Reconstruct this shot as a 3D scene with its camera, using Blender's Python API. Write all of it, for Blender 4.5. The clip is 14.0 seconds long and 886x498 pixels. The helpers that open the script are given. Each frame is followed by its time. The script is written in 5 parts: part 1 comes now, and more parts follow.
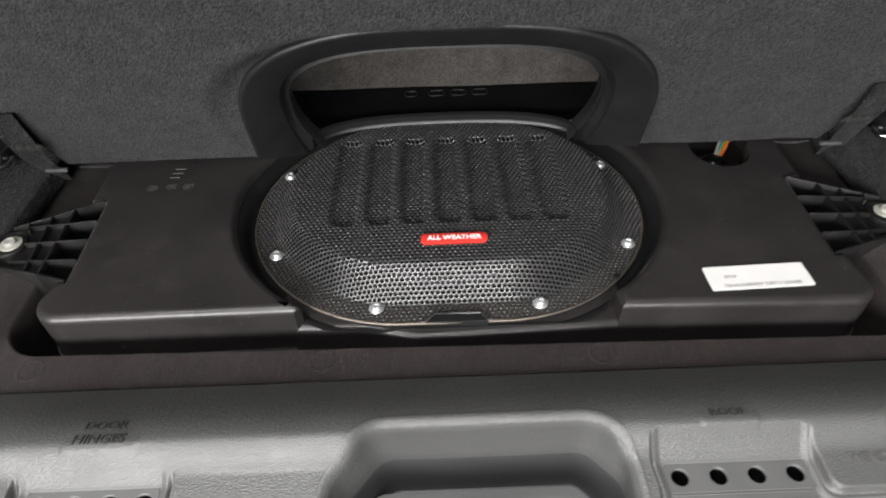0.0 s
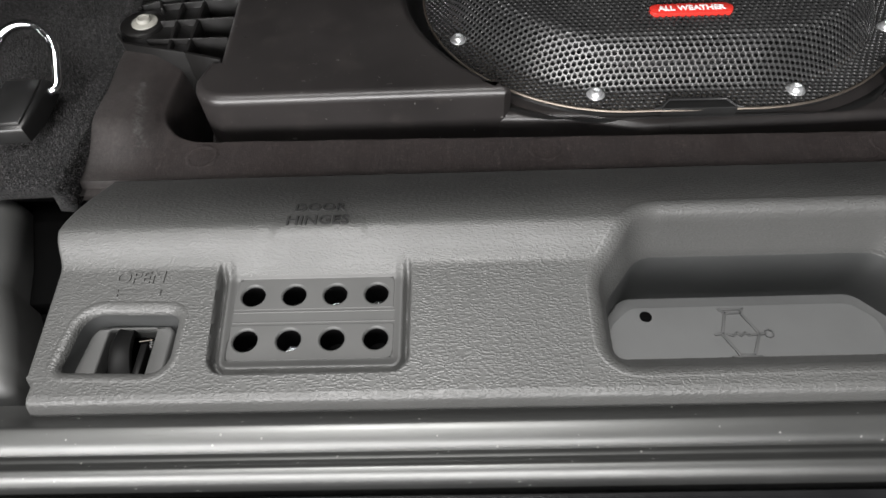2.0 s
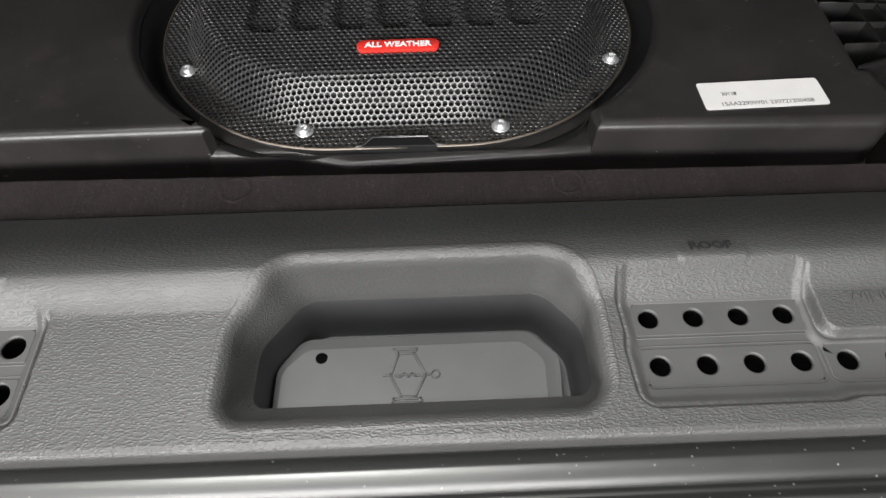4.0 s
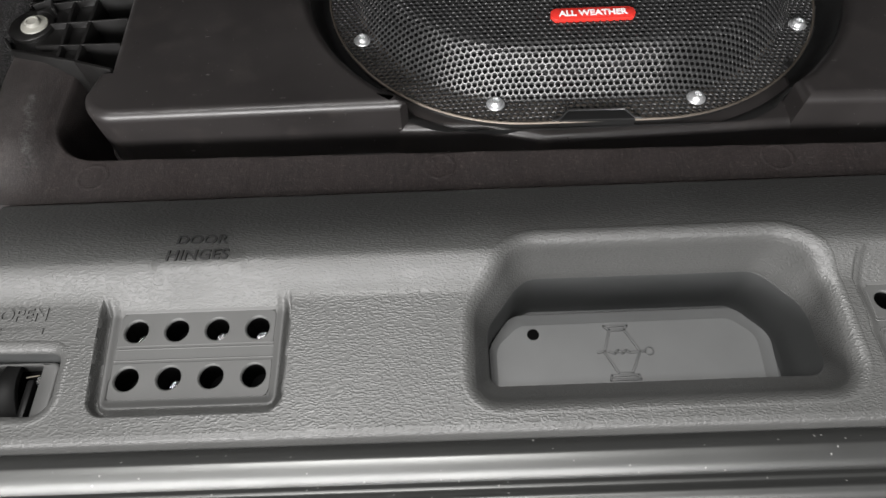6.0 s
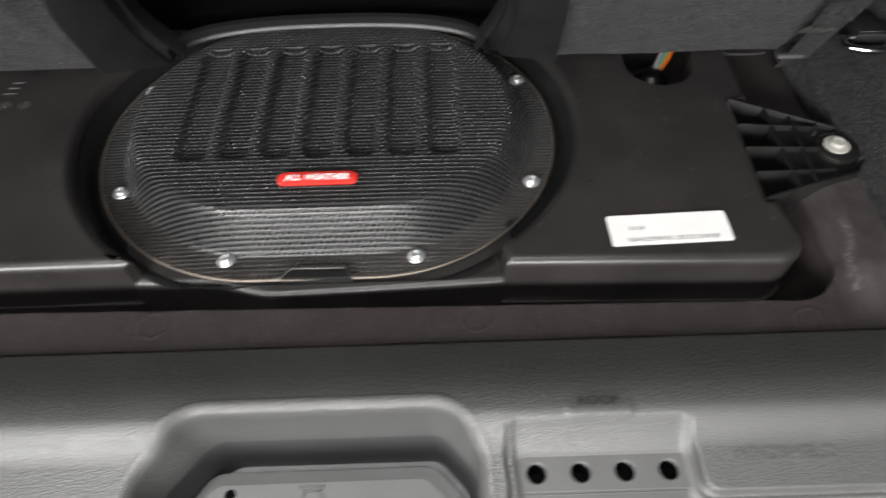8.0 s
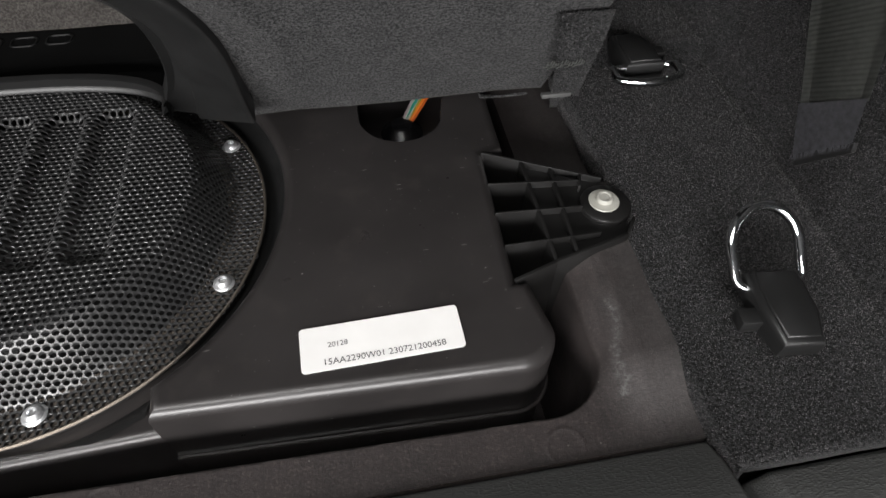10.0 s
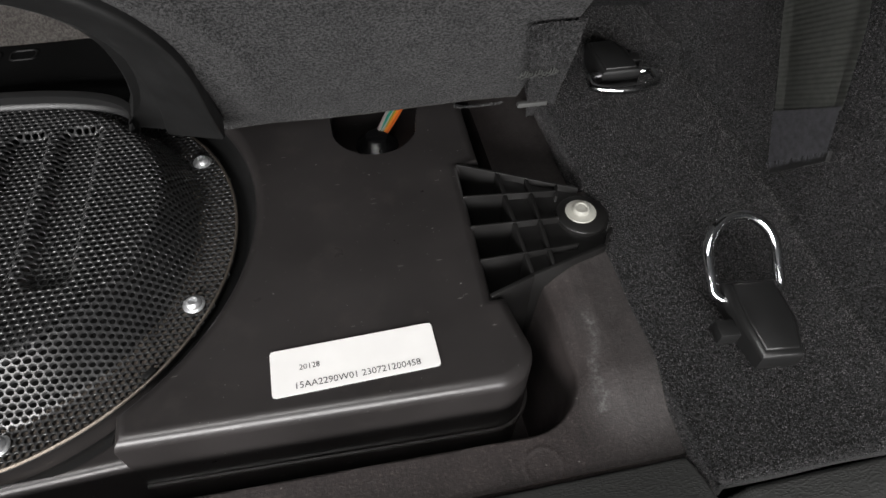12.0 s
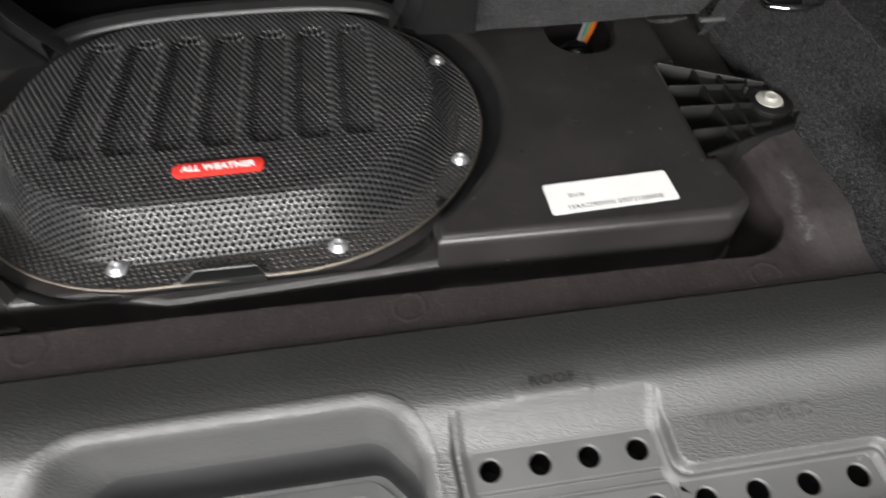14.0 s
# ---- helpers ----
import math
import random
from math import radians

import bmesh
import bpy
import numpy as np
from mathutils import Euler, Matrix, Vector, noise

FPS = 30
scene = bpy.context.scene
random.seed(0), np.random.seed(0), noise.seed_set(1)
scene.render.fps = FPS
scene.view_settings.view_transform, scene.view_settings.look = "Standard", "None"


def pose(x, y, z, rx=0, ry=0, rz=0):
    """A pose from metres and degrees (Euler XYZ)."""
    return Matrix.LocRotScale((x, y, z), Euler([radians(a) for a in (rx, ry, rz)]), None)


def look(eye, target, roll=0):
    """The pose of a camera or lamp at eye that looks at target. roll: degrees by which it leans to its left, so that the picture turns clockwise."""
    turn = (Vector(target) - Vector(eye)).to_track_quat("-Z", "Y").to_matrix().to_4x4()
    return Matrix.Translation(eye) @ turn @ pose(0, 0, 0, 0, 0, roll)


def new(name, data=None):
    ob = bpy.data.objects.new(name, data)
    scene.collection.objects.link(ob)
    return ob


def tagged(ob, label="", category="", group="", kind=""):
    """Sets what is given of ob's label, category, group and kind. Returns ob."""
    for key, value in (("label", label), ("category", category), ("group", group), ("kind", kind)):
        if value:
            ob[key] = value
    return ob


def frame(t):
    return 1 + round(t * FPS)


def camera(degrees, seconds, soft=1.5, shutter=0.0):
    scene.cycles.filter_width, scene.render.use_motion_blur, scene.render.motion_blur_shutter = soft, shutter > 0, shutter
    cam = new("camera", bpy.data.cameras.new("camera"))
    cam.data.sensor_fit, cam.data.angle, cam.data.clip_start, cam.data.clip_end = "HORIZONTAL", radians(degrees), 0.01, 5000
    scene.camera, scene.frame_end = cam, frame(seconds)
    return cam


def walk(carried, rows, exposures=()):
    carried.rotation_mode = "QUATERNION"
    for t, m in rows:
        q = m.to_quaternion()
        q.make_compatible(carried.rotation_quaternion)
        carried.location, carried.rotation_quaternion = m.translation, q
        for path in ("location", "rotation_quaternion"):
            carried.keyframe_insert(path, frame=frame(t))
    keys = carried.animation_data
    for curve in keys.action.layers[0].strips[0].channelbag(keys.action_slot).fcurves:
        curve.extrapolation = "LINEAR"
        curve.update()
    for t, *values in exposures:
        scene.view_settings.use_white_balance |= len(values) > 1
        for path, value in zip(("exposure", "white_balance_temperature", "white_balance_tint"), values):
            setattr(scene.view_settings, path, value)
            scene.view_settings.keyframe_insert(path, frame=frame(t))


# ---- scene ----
cam = camera(71.4, 14.0, shutter=0.4)
PATH = [
    (0, (-0.0106, -0.3469, 0.3299), (-0.0013, 0.3777, -0.3591), -1.59),
    (0.5, (-0.0546, -0.3534, 0.2897), (-0.0448, 0.3651, -0.4057), -1.48),
    (1, (-0.1114, -0.3548, 0.2654), (-0.1266, 0.2933, -0.4960), -2.74),
    (1.5, (-0.1113, -0.3508, 0.2564), (-0.1271, 0.2815, -0.5182), -2.63),
    (2, (-0.1392, -0.3465, 0.2413), (-0.1617, 0.2463, -0.5637), -3.09),
    (2.5, (-0.0844, -0.3461, 0.2816), (-0.1091, 0.2322, -0.5339), -3.28),
    (3, (-0.0125, -0.3479, 0.2829), (-0.0236, 0.2305, -0.5328), -2.38),
    (3.2, (0.0197, -0.3453, 0.2681), (0.0181, 0.2380, -0.5441), -1.69),
    (5.3, (0.0142, -0.3032, 0.2571), (0.0319, 0.1957, -0.6094), -0.50),
    (5.5, (-0.0378, -0.3076, 0.2648), (-0.0382, 0.1834, -0.6064), -2.09),
    (6, (-0.0860, -0.3101, 0.2685), (-0.0937, 0.1916, -0.5965), -2.80),
    (6.5, (-0.0689, -0.3073, 0.2776), (-0.0777, 0.1909, -0.5894), -2.90),
    (7, (-0.0176, -0.2669, 0.3039), (-0.0278, 0.2458, -0.5546), -2.62),
    (7.5, (-0.0038, -0.2830, 0.3060), (0.0020, 0.2889, -0.5143), -0.98),
    (8, (0.0763, -0.2759, 0.3074), (0.0796, 0.3086, -0.5040), -1.49),
    (8.5, (0.1737, -0.2520, 0.2819), (0.2163, 0.3614, -0.5067), -0.01),
    (9, (0.2040, -0.2273, 0.2711), (0.2892, 0.3972, -0.5053), 0.67),
    (9.2, (0.2052, -0.2194, 0.2651), (0.3053, 0.4032, -0.5110), 1.27),
    (11.5, (0.2195, -0.1895, 0.2481), (0.3551, 0.4266, -0.5277), 1.36),
    (12, (0.2195, -0.1915, 0.2531), (0.3591, 0.4256, -0.5212), 1.46),
    (12.5, (0.2235, -0.1905, 0.2552), (0.3690, 0.4257, -0.5188), 1.56),
    (13, (0.1653, -0.2069, 0.2759), (0.3003, 0.4126, -0.4974), 0.76),
    (13.5, (0.0386, -0.2524, 0.2862), (0.1483, 0.3689, -0.4897), 0.07),
    (14, (0.0865, -0.2760, 0.2605), (0.1781, 0.3425, -0.5200), 0.07),
]
# the clip's camera opens and closes a little as the bright trim fills its picture
EXPOSURE = [(0, 0.10), (0.5, 0.23), (1, 0.0), (1.5, -0.14), (2, -0.15), (2.5, -0.18), (3, -0.19), (5.5, -0.22), (6, -0.22), (6.5, -0.18), (7, -0.08), (7.5, 0.10), (8, 0.13), (9, 0.04), (11.5, 0.02), (12.5, 0.02), (13.5, 0.20), (14, 0.15)]
walk(cam, [(t, look(eye, target, roll)) for t, eye, target, roll in PATH], EXPOSURE)

# ---- world and light: a hall, with unseen area lamps added above and behind the open tailgate ----
world = bpy.data.worlds.new("hall")
scene.world = world
world.use_nodes = True
bg = world.node_tree.nodes["Background"]
bg.inputs["Color"].default_value = (0.93, 0.96, 1.0, 1)
bg.inputs["Strength"].default_value = 0.035


def added_lamp(eye, target, size, size_y, power, colour):
    data = bpy.data.lights.new("added_lamp", "AREA")
    data.shape, data.size, data.size_y, data.energy, data.color = "RECTANGLE", size, size_y, power, colour
    ob = new("added_lamp", data)
    ob.matrix_world = look(eye, target)
    return ob


# close lamp, placed so the seat's edge cuts its light along the sill crest
added_lamp((-0.34, -0.283, 1.55), (-0.34, -0.265, 0), 0.70, 0.085, 38, (1.0, 0.985, 0.97))
added_lamp((-0.60, -1.15, 2.35), (-0.60, -0.05, 0), 2.00, 0.50, 47, (1.0, 0.985, 0.97))
# low broad fill added for the seat back and the grille front
added_lamp((-0.75, -2.60, 1.00), (-0.05, 0, 0.1), 3.60, 0.75, 234, (1.0, 0.985, 0.98))


# ---- materials ----
def nodes_of(name):
    m = bpy.data.materials.new(name)
    m.use_nodes = True
    return m, m.node_tree.nodes, m.node_tree.links, m.node_tree.nodes["Principled BSDF"]


def noise_node(n, l, scale, detail=3.0, rough=0.55):
    tc = n.new("ShaderNodeTexCoord")
    t = n.new("ShaderNodeTexNoise")
    t.inputs["Scale"].default_value, t.inputs["Detail"].default_value = scale, detail
    t.inputs["Roughness"].default_value = rough
    l.new(tc.outputs["Object"], t.inputs["Vector"])
    return t


def ramp(n, l, src, a, b, pa=0.3, pb=0.7):
    r = n.new("ShaderNodeValToRGB")
    r.color_ramp.elements[0].position, r.color_ramp.elements[1].position = pa, pb
    r.color_ramp.elements[0].color, r.color_ramp.elements[1].color = (*a, 1), (*b, 1)
    l.new(src, r.inputs["Fac"])
    return r


def bump(n, l, src, p, strength, dist, before=None):
    b = n.new("ShaderNodeBump")
    b.inputs["Strength"].default_value, b.inputs["Distance"].default_value = strength, dist
    l.new(src, b.inputs["Height"])
    if before:
        l.new(before.outputs["Normal"], b.inputs["Normal"])
    l.new(b.outputs["Normal"], p.inputs["Normal"])
    return b


def mix_col(n, l, fac, a, b, kind="MIX"):
    m = n.new("ShaderNodeMix")
    m.data_type, m.blend_type = "RGBA", kind
    l.new(fac, m.inputs["Factor"])
    for sock, v in ((m.inputs["A"], a), (m.inputs["B"], b)):
        if isinstance(v, tuple):
            sock.default_value = (*v, 1)
        else:
            l.new(v, sock)
    return m.outputs["Result"]


def specks(n, l, scale, size):
    """Fine dust: small dots thinly strewn."""
    tc = n.new("ShaderNodeTexCoord")
    v = n.new("ShaderNodeTexVoronoi")
    v.inputs["Scale"].default_value = scale
    l.new(tc.outputs["Object"], v.inputs["Vector"])
    near = n.new("ShaderNodeMath")
    near.operation = "LESS_THAN"
    near.inputs[1].default_value = size
    l.new(v.outputs["Distance"], near.inputs[0])
    few = n.new("ShaderNodeSeparateColor")
    l.new(v.outputs["Color"], few.inputs["Color"])
    pick = n.new("ShaderNodeMath")
    pick.operation = "GREATER_THAN"
    pick.inputs[1].default_value = 0.72
    l.new(few.outputs["Red"], pick.inputs[0])
    both = n.new("ShaderNodeMath")
    both.operation = "MULTIPLY"
    l.new(near.outputs[0], both.inputs[0])
    l.new(pick.outputs[0], both.inputs[1])
    return both.outputs[0]


def plastic(name, a, b, rough, grain=900, relief=0.15, stain=18, dust=0.0, rough2=None, spec=0.5):
    m, n, l, p = nodes_of(name)
    big = noise_node(n, l, stain, 4)
    col = ramp(n, l, big.outputs["Fac"], a, b).outputs["Color"]
    if dust:
        col = mix_col(n, l, specks(n, l, 95, dust), col, (0.17, 0.165, 0.155))
    l.new(col, p.inputs["Base Color"])
    r = ramp(n, l, noise_node(n, l, stain * 2.3, 5).outputs["Fac"], (rough,) * 3, ((rough2 or rough + 0.12),) * 3)
    l.new(r.outputs["Color"], p.inputs["Roughness"])
    p.inputs["Specular IOR Level"].default_value = spec
    bump(n, l, noise_node(n, l, grain, 2).outputs["Fac"], p, relief, 0.0004)
    return m


def leather(name, a, b, rough):
    """Moulded trim with an embossed leather grain."""
    m, n, l, p = nodes_of(name)
    tc = n.new("ShaderNodeTexCoord")
    warp = n.new("ShaderNodeTexNoise")
    warp.inputs["Scale"].default_value, warp.inputs["Detail"].default_value = 190, 3
    l.new(tc.outputs["Object"], warp.inputs["Vector"])
    add = n.new("ShaderNodeVectorMath")
    add.operation = "MULTIPLY_ADD"
    add.inputs[1].default_value = (0.0030, 0.0024, 0.0024)
    l.new(warp.outputs["Color"], add.inputs[0])
    stretch = n.new("ShaderNodeMapping")
    stretch.inputs["Scale"].default_value = (0.46, 1.0, 1.0)
    stretch.inputs["Rotation"].default_value = (0, 0, 0.10)
    l.new(tc.outputs["Object"], stretch.inputs["Vector"])
    l.new(stretch.outputs["Vector"], add.inputs[2])
    v = n.new("ShaderNodeTexVoronoi")
    v.feature = "SMOOTH_F1"
    v.inputs["Scale"].default_value, v.inputs["Smoothness"].default_value = 1050, 0.35
    l.new(add.outputs["Vector"], v.inputs["Vector"])
    edge = n.new("ShaderNodeMapRange")
    edge.inputs["From Min"].default_value, edge.inputs["From Max"].default_value = 0.15, 0.62
    edge.inputs["To Min"].default_value, edge.inputs["To Max"].default_value = 1.0, 0.0
    l.new(v.outputs["Distance"], edge.inputs["Value"])
    big = noise_node(n, l, 14, 4)
    col = ramp(n, l, big.outputs["Fac"], a, b).outputs["Color"]
    col = mix_col(n, l, specks(n, l, 60, 0.03), col, (0.17, 0.165, 0.16))
    l.new(col, p.inputs["Base Color"])
    r = ramp(n, l, noise_node(n, l, 40, 4).outputs["Fac"], (rough,) * 3, (rough + 0.1,) * 3)
    l.new(r.outputs["Color"], p.inputs["Roughness"])
    p.inputs["Specular IOR Level"].default_value = 0.60
    fine = bump(n, l, noise_node(n, l, 1500, 2).outputs["Fac"], p, 0.20, 0.0003)
    bump(n, l, edge.outputs["Result"], p, 0.33, 0.00045, fine)
    return m


def carpet(name, a, b, lift=0.6):
    m, n, l, p = nodes_of(name)
    fine = noise_node(n, l, 780, 3, 0.65)
    mid = noise_node(n, l, 60, 4, 0.6)
    col = ramp(n, l, fine.outputs["Fac"], a, b, 0.42, 0.60).outputs["Color"]
    shade = ramp(n, l, mid.outputs["Fac"], (0.72,) * 3, (1.15,) * 3, 0.3, 0.72).outputs["Color"]
    both = n.new("ShaderNodeMix")
    both.data_type, both.blend_type = "RGBA", "MULTIPLY"
    both.inputs["Factor"].default_value = 1.0
    l.new(col, both.inputs["A"])
    l.new(shade, both.inputs["B"])
    l.new(both.outputs["Result"], p.inputs["Base Color"])
    p.inputs["Roughness"].default_value = 1.0
    p.inputs["Specular IOR Level"].default_value = 0.1
    p.inputs["Sheen Weight"].default_value = 0.04
    p.inputs["Sheen Roughness"].default_value = 0.6
    bump(n, l, fine.outputs["Fac"], p, lift, 0.0016)
    return m


def metal(name, colour, rough, grain=0.0, scale=220, spread=0.12, dust=0.0, share=1.0):
    m, n, l, p = nodes_of(name)
    p.inputs["Base Color"].default_value = (*colour, 1)
    p.inputs["Metallic"].default_value = share
    if dust:
        dots = specks(n, l, 250, dust)
        l.new(mix_col(n, l, dots, colour, (0.16, 0.16, 0.155)), p.inputs["Base Color"])
        bare = n.new("ShaderNodeMath")
        bare.operation = "SUBTRACT"
        bare.inputs[0].default_value = share
        l.new(dots, bare.inputs[1])
        l.new(bare.outputs[0], p.inputs["Metallic"])
    r = ramp(n, l, noise_node(n, l, scale, 4).outputs["Fac"], (rough,) * 3, (rough + spread,) * 3)
    l.new(r.outputs["Color"], p.inputs["Roughness"])
    if grain:
        bump(n, l, noise_node(n, l, 700, 2).outputs["Fac"], p, grain, 0.0004)
    return m


def worn_black(name):
    """Black moulded plastic with faint pale smears, fine dust and short fibres."""
    m, n, l, p = nodes_of(name)
    col = ramp(n, l, noise_node(n, l, 16, 4).outputs["Fac"], (0.0162, 0.0147, 0.0145), (0.0268, 0.0242, 0.0238)).outputs["Color"]
    smear = ramp(n, l, noise_node(n, l, 42, 6, 0.68).outputs["Fac"], (0, 0, 0), (0.55,) * 3, 0.55, 0.74)
    col = mix_col(n, l, smear.outputs["Color"], col, (0.040, 0.035, 0.033))
    for scale, size, tint in ((150, 0.055, (0.20, 0.195, 0.185)), (330, 0.075, (0.12, 0.117, 0.112))):
        col = mix_col(n, l, specks(n, l, scale, size), col, tint)
    tc = n.new("ShaderNodeTexCoord")
    for turn in (0.5, 1.9):
        mp = n.new("ShaderNodeMapping")
        mp.inputs["Scale"].default_value, mp.inputs["Rotation"].default_value = (30, 240, 60), (0, 0, turn)
        l.new(tc.outputs["Object"], mp.inputs["Vector"])
        v = n.new("ShaderNodeTexVoronoi")
        v.inputs["Scale"].default_value = 1.0
        l.new(mp.outputs["Vector"], v.inputs["Vector"])
        near = n.new("ShaderNodeMath")
        near.operation = "LESS_THAN"
        near.inputs[1].default_value = 0.045
        l.new(v.outputs["Distance"], near.inputs[0])
        col = mix_col(n, l, near.outputs[0], col, (0.11, 0.105, 0.10))
    l.new(col, p.inputs["Base Color"])
    r = ramp(n, l, noise_node(n, l, 30, 6, 0.65).outputs["Fac"], (0.27,) * 3, (0.39,) * 3)
    l.new(r.outputs["Color"], p.inputs["Roughness"])
    bump(n, l, noise_node(n, l, 1400, 2).outputs["Fac"], p, 0.05, 0.0004)
    return m


BOX = worn_black("box_plastic")
RIBBED = plastic("rib_plastic", (0.0060, 0.0058, 0.0056), (0.0090, 0.0086, 0.0084), 0.30, 1200, 0.05, 30, 0.03)
MARK = plastic("frosted_mark", (0.050, 0.048, 0.046), (0.075, 0.072, 0.070), 0.6, 1500, 0.2, 200)
BLACK = plastic("black_plastic", (0.008, 0.008, 0.008), (0.012, 0.012, 0.012), 0.32, 1200, 0.05, 30)
BEZEL = plastic("bezel_plastic", (0.007, 0.007, 0.007), (0.011, 0.011, 0.0110), 0.37, 1600, 0.08, 25)
TUB_PLAIN = plastic("hall_floor", (0.020, 0.0168, 0.0158), (0.042, 0.0355, 0.0330), 0.60, 700, 0.25, 30, 0.03, 0.78)
SILL = leather("sill_trim", (0.0530, 0.0533, 0.0518), (0.0620, 0.0624, 0.0607), 0.42)
# ungrained trim, darkened: shade inside the tray and pocket put into colour
SHADED_PLAIN = plastic("shaded_plain_trim", (0.0270, 0.0280, 0.0280), (0.0330, 0.0342, 0.0342), 0.45, 1500, 0.08, 25)
SMOOTH = plastic("smooth_trim", (0.0572, 0.0574, 0.0562), (0.0670, 0.0673, 0.0660), 0.46, 1500, 0.10, 25)
GRILLE = plastic("grille_paint", (0.020, 0.020, 0.0205), (0.029, 0.029, 0.029), 0.27, 900, 0.05, 40, spec=0.72)
# lighter copy of the smooth trim, making up for light lost down in the tray
TRAYFLOOR_LIT = plastic("tray_floor", (0.085, 0.0865, 0.0865), (0.100, 0.102, 0.102), 0.50, 1500, 0.08, 25)
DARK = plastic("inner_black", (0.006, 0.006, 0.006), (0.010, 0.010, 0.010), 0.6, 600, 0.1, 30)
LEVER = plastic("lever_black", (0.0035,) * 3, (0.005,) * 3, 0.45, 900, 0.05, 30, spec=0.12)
# near-black that stands for shade in holes, gaps and under the seat
SHADE_BLACK = plastic("shade_black", (0.0012,) * 3, (0.002,) * 3, 0.9, 600, 0.0, 30, spec=0.05)
CONE = plastic("cone_paper", (0.007, 0.007, 0.0075), (0.011, 0.011, 0.0115), 0.6, 600, 0.2, 60)
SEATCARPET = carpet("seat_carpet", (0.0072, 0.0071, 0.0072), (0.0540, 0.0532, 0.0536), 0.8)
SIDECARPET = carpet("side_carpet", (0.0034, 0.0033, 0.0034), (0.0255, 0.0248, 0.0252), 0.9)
FARCARPET = carpet("far_carpet", (0.050, 0.0458, 0.0422), (0.095, 0.0875, 0.081), 0.6)
RAW = metal("raw_edge", (0.30, 0.26, 0.22), 0.45)
FOAM = plastic("gasket_foam", (0.10, 0.085, 0.072), (0.15, 0.125, 0.105), 0.8, 1600, 0.6, 60)
ZINC = metal("zinc_plate", (0.72, 0.73, 0.74), 0.28, 0.0, 220, 0.1, 0.0, 0.8)
CREAM = plastic("bolt_plate", (0.26, 0.255, 0.225), (0.34, 0.335, 0.300), 0.36, 900, 0.1, 60)
CHROME = metal("chrome", (0.82, 0.83, 0.84), 0.10, 0.0, 220, 0.05)
RED = plastic("red_badge", (0.62, 0.030, 0.022), (0.66, 0.036, 0.026), 0.35, 900, 0.02, 30)
WHITE = plastic("white_print", (0.78, 0.78, 0.77), (0.82, 0.82, 0.81), 0.5, 900, 0.02, 30)
PAPER = plastic("label_paper", (0.70, 0.69, 0.675), (0.76, 0.75, 0.735), 0.45, 900, 0.03, 40)
INK = plastic("print_ink", (0.05, 0.05, 0.05), (0.08, 0.08, 0.08), 0.5, 900, 0.02, 40)
PAINT = metal("sill_paint", (0.098, 0.099, 0.097), 0.38, 0.0, 30, 0.05, 0.13, 0.85)
# darker than the trim: the shading of the raised letters put into colour
SHADED_LETTER = plastic("shaded_letters", (0.024, 0.024, 0.024), (0.030, 0.030, 0.030), 0.55, 1500, 0.03, 40, spec=0.25)
GLOSS = plastic("gloss_black", (0.008, 0.008, 0.009), (0.014, 0.014, 0.015), 0.16, 300, 0.1, 40, 0.06)


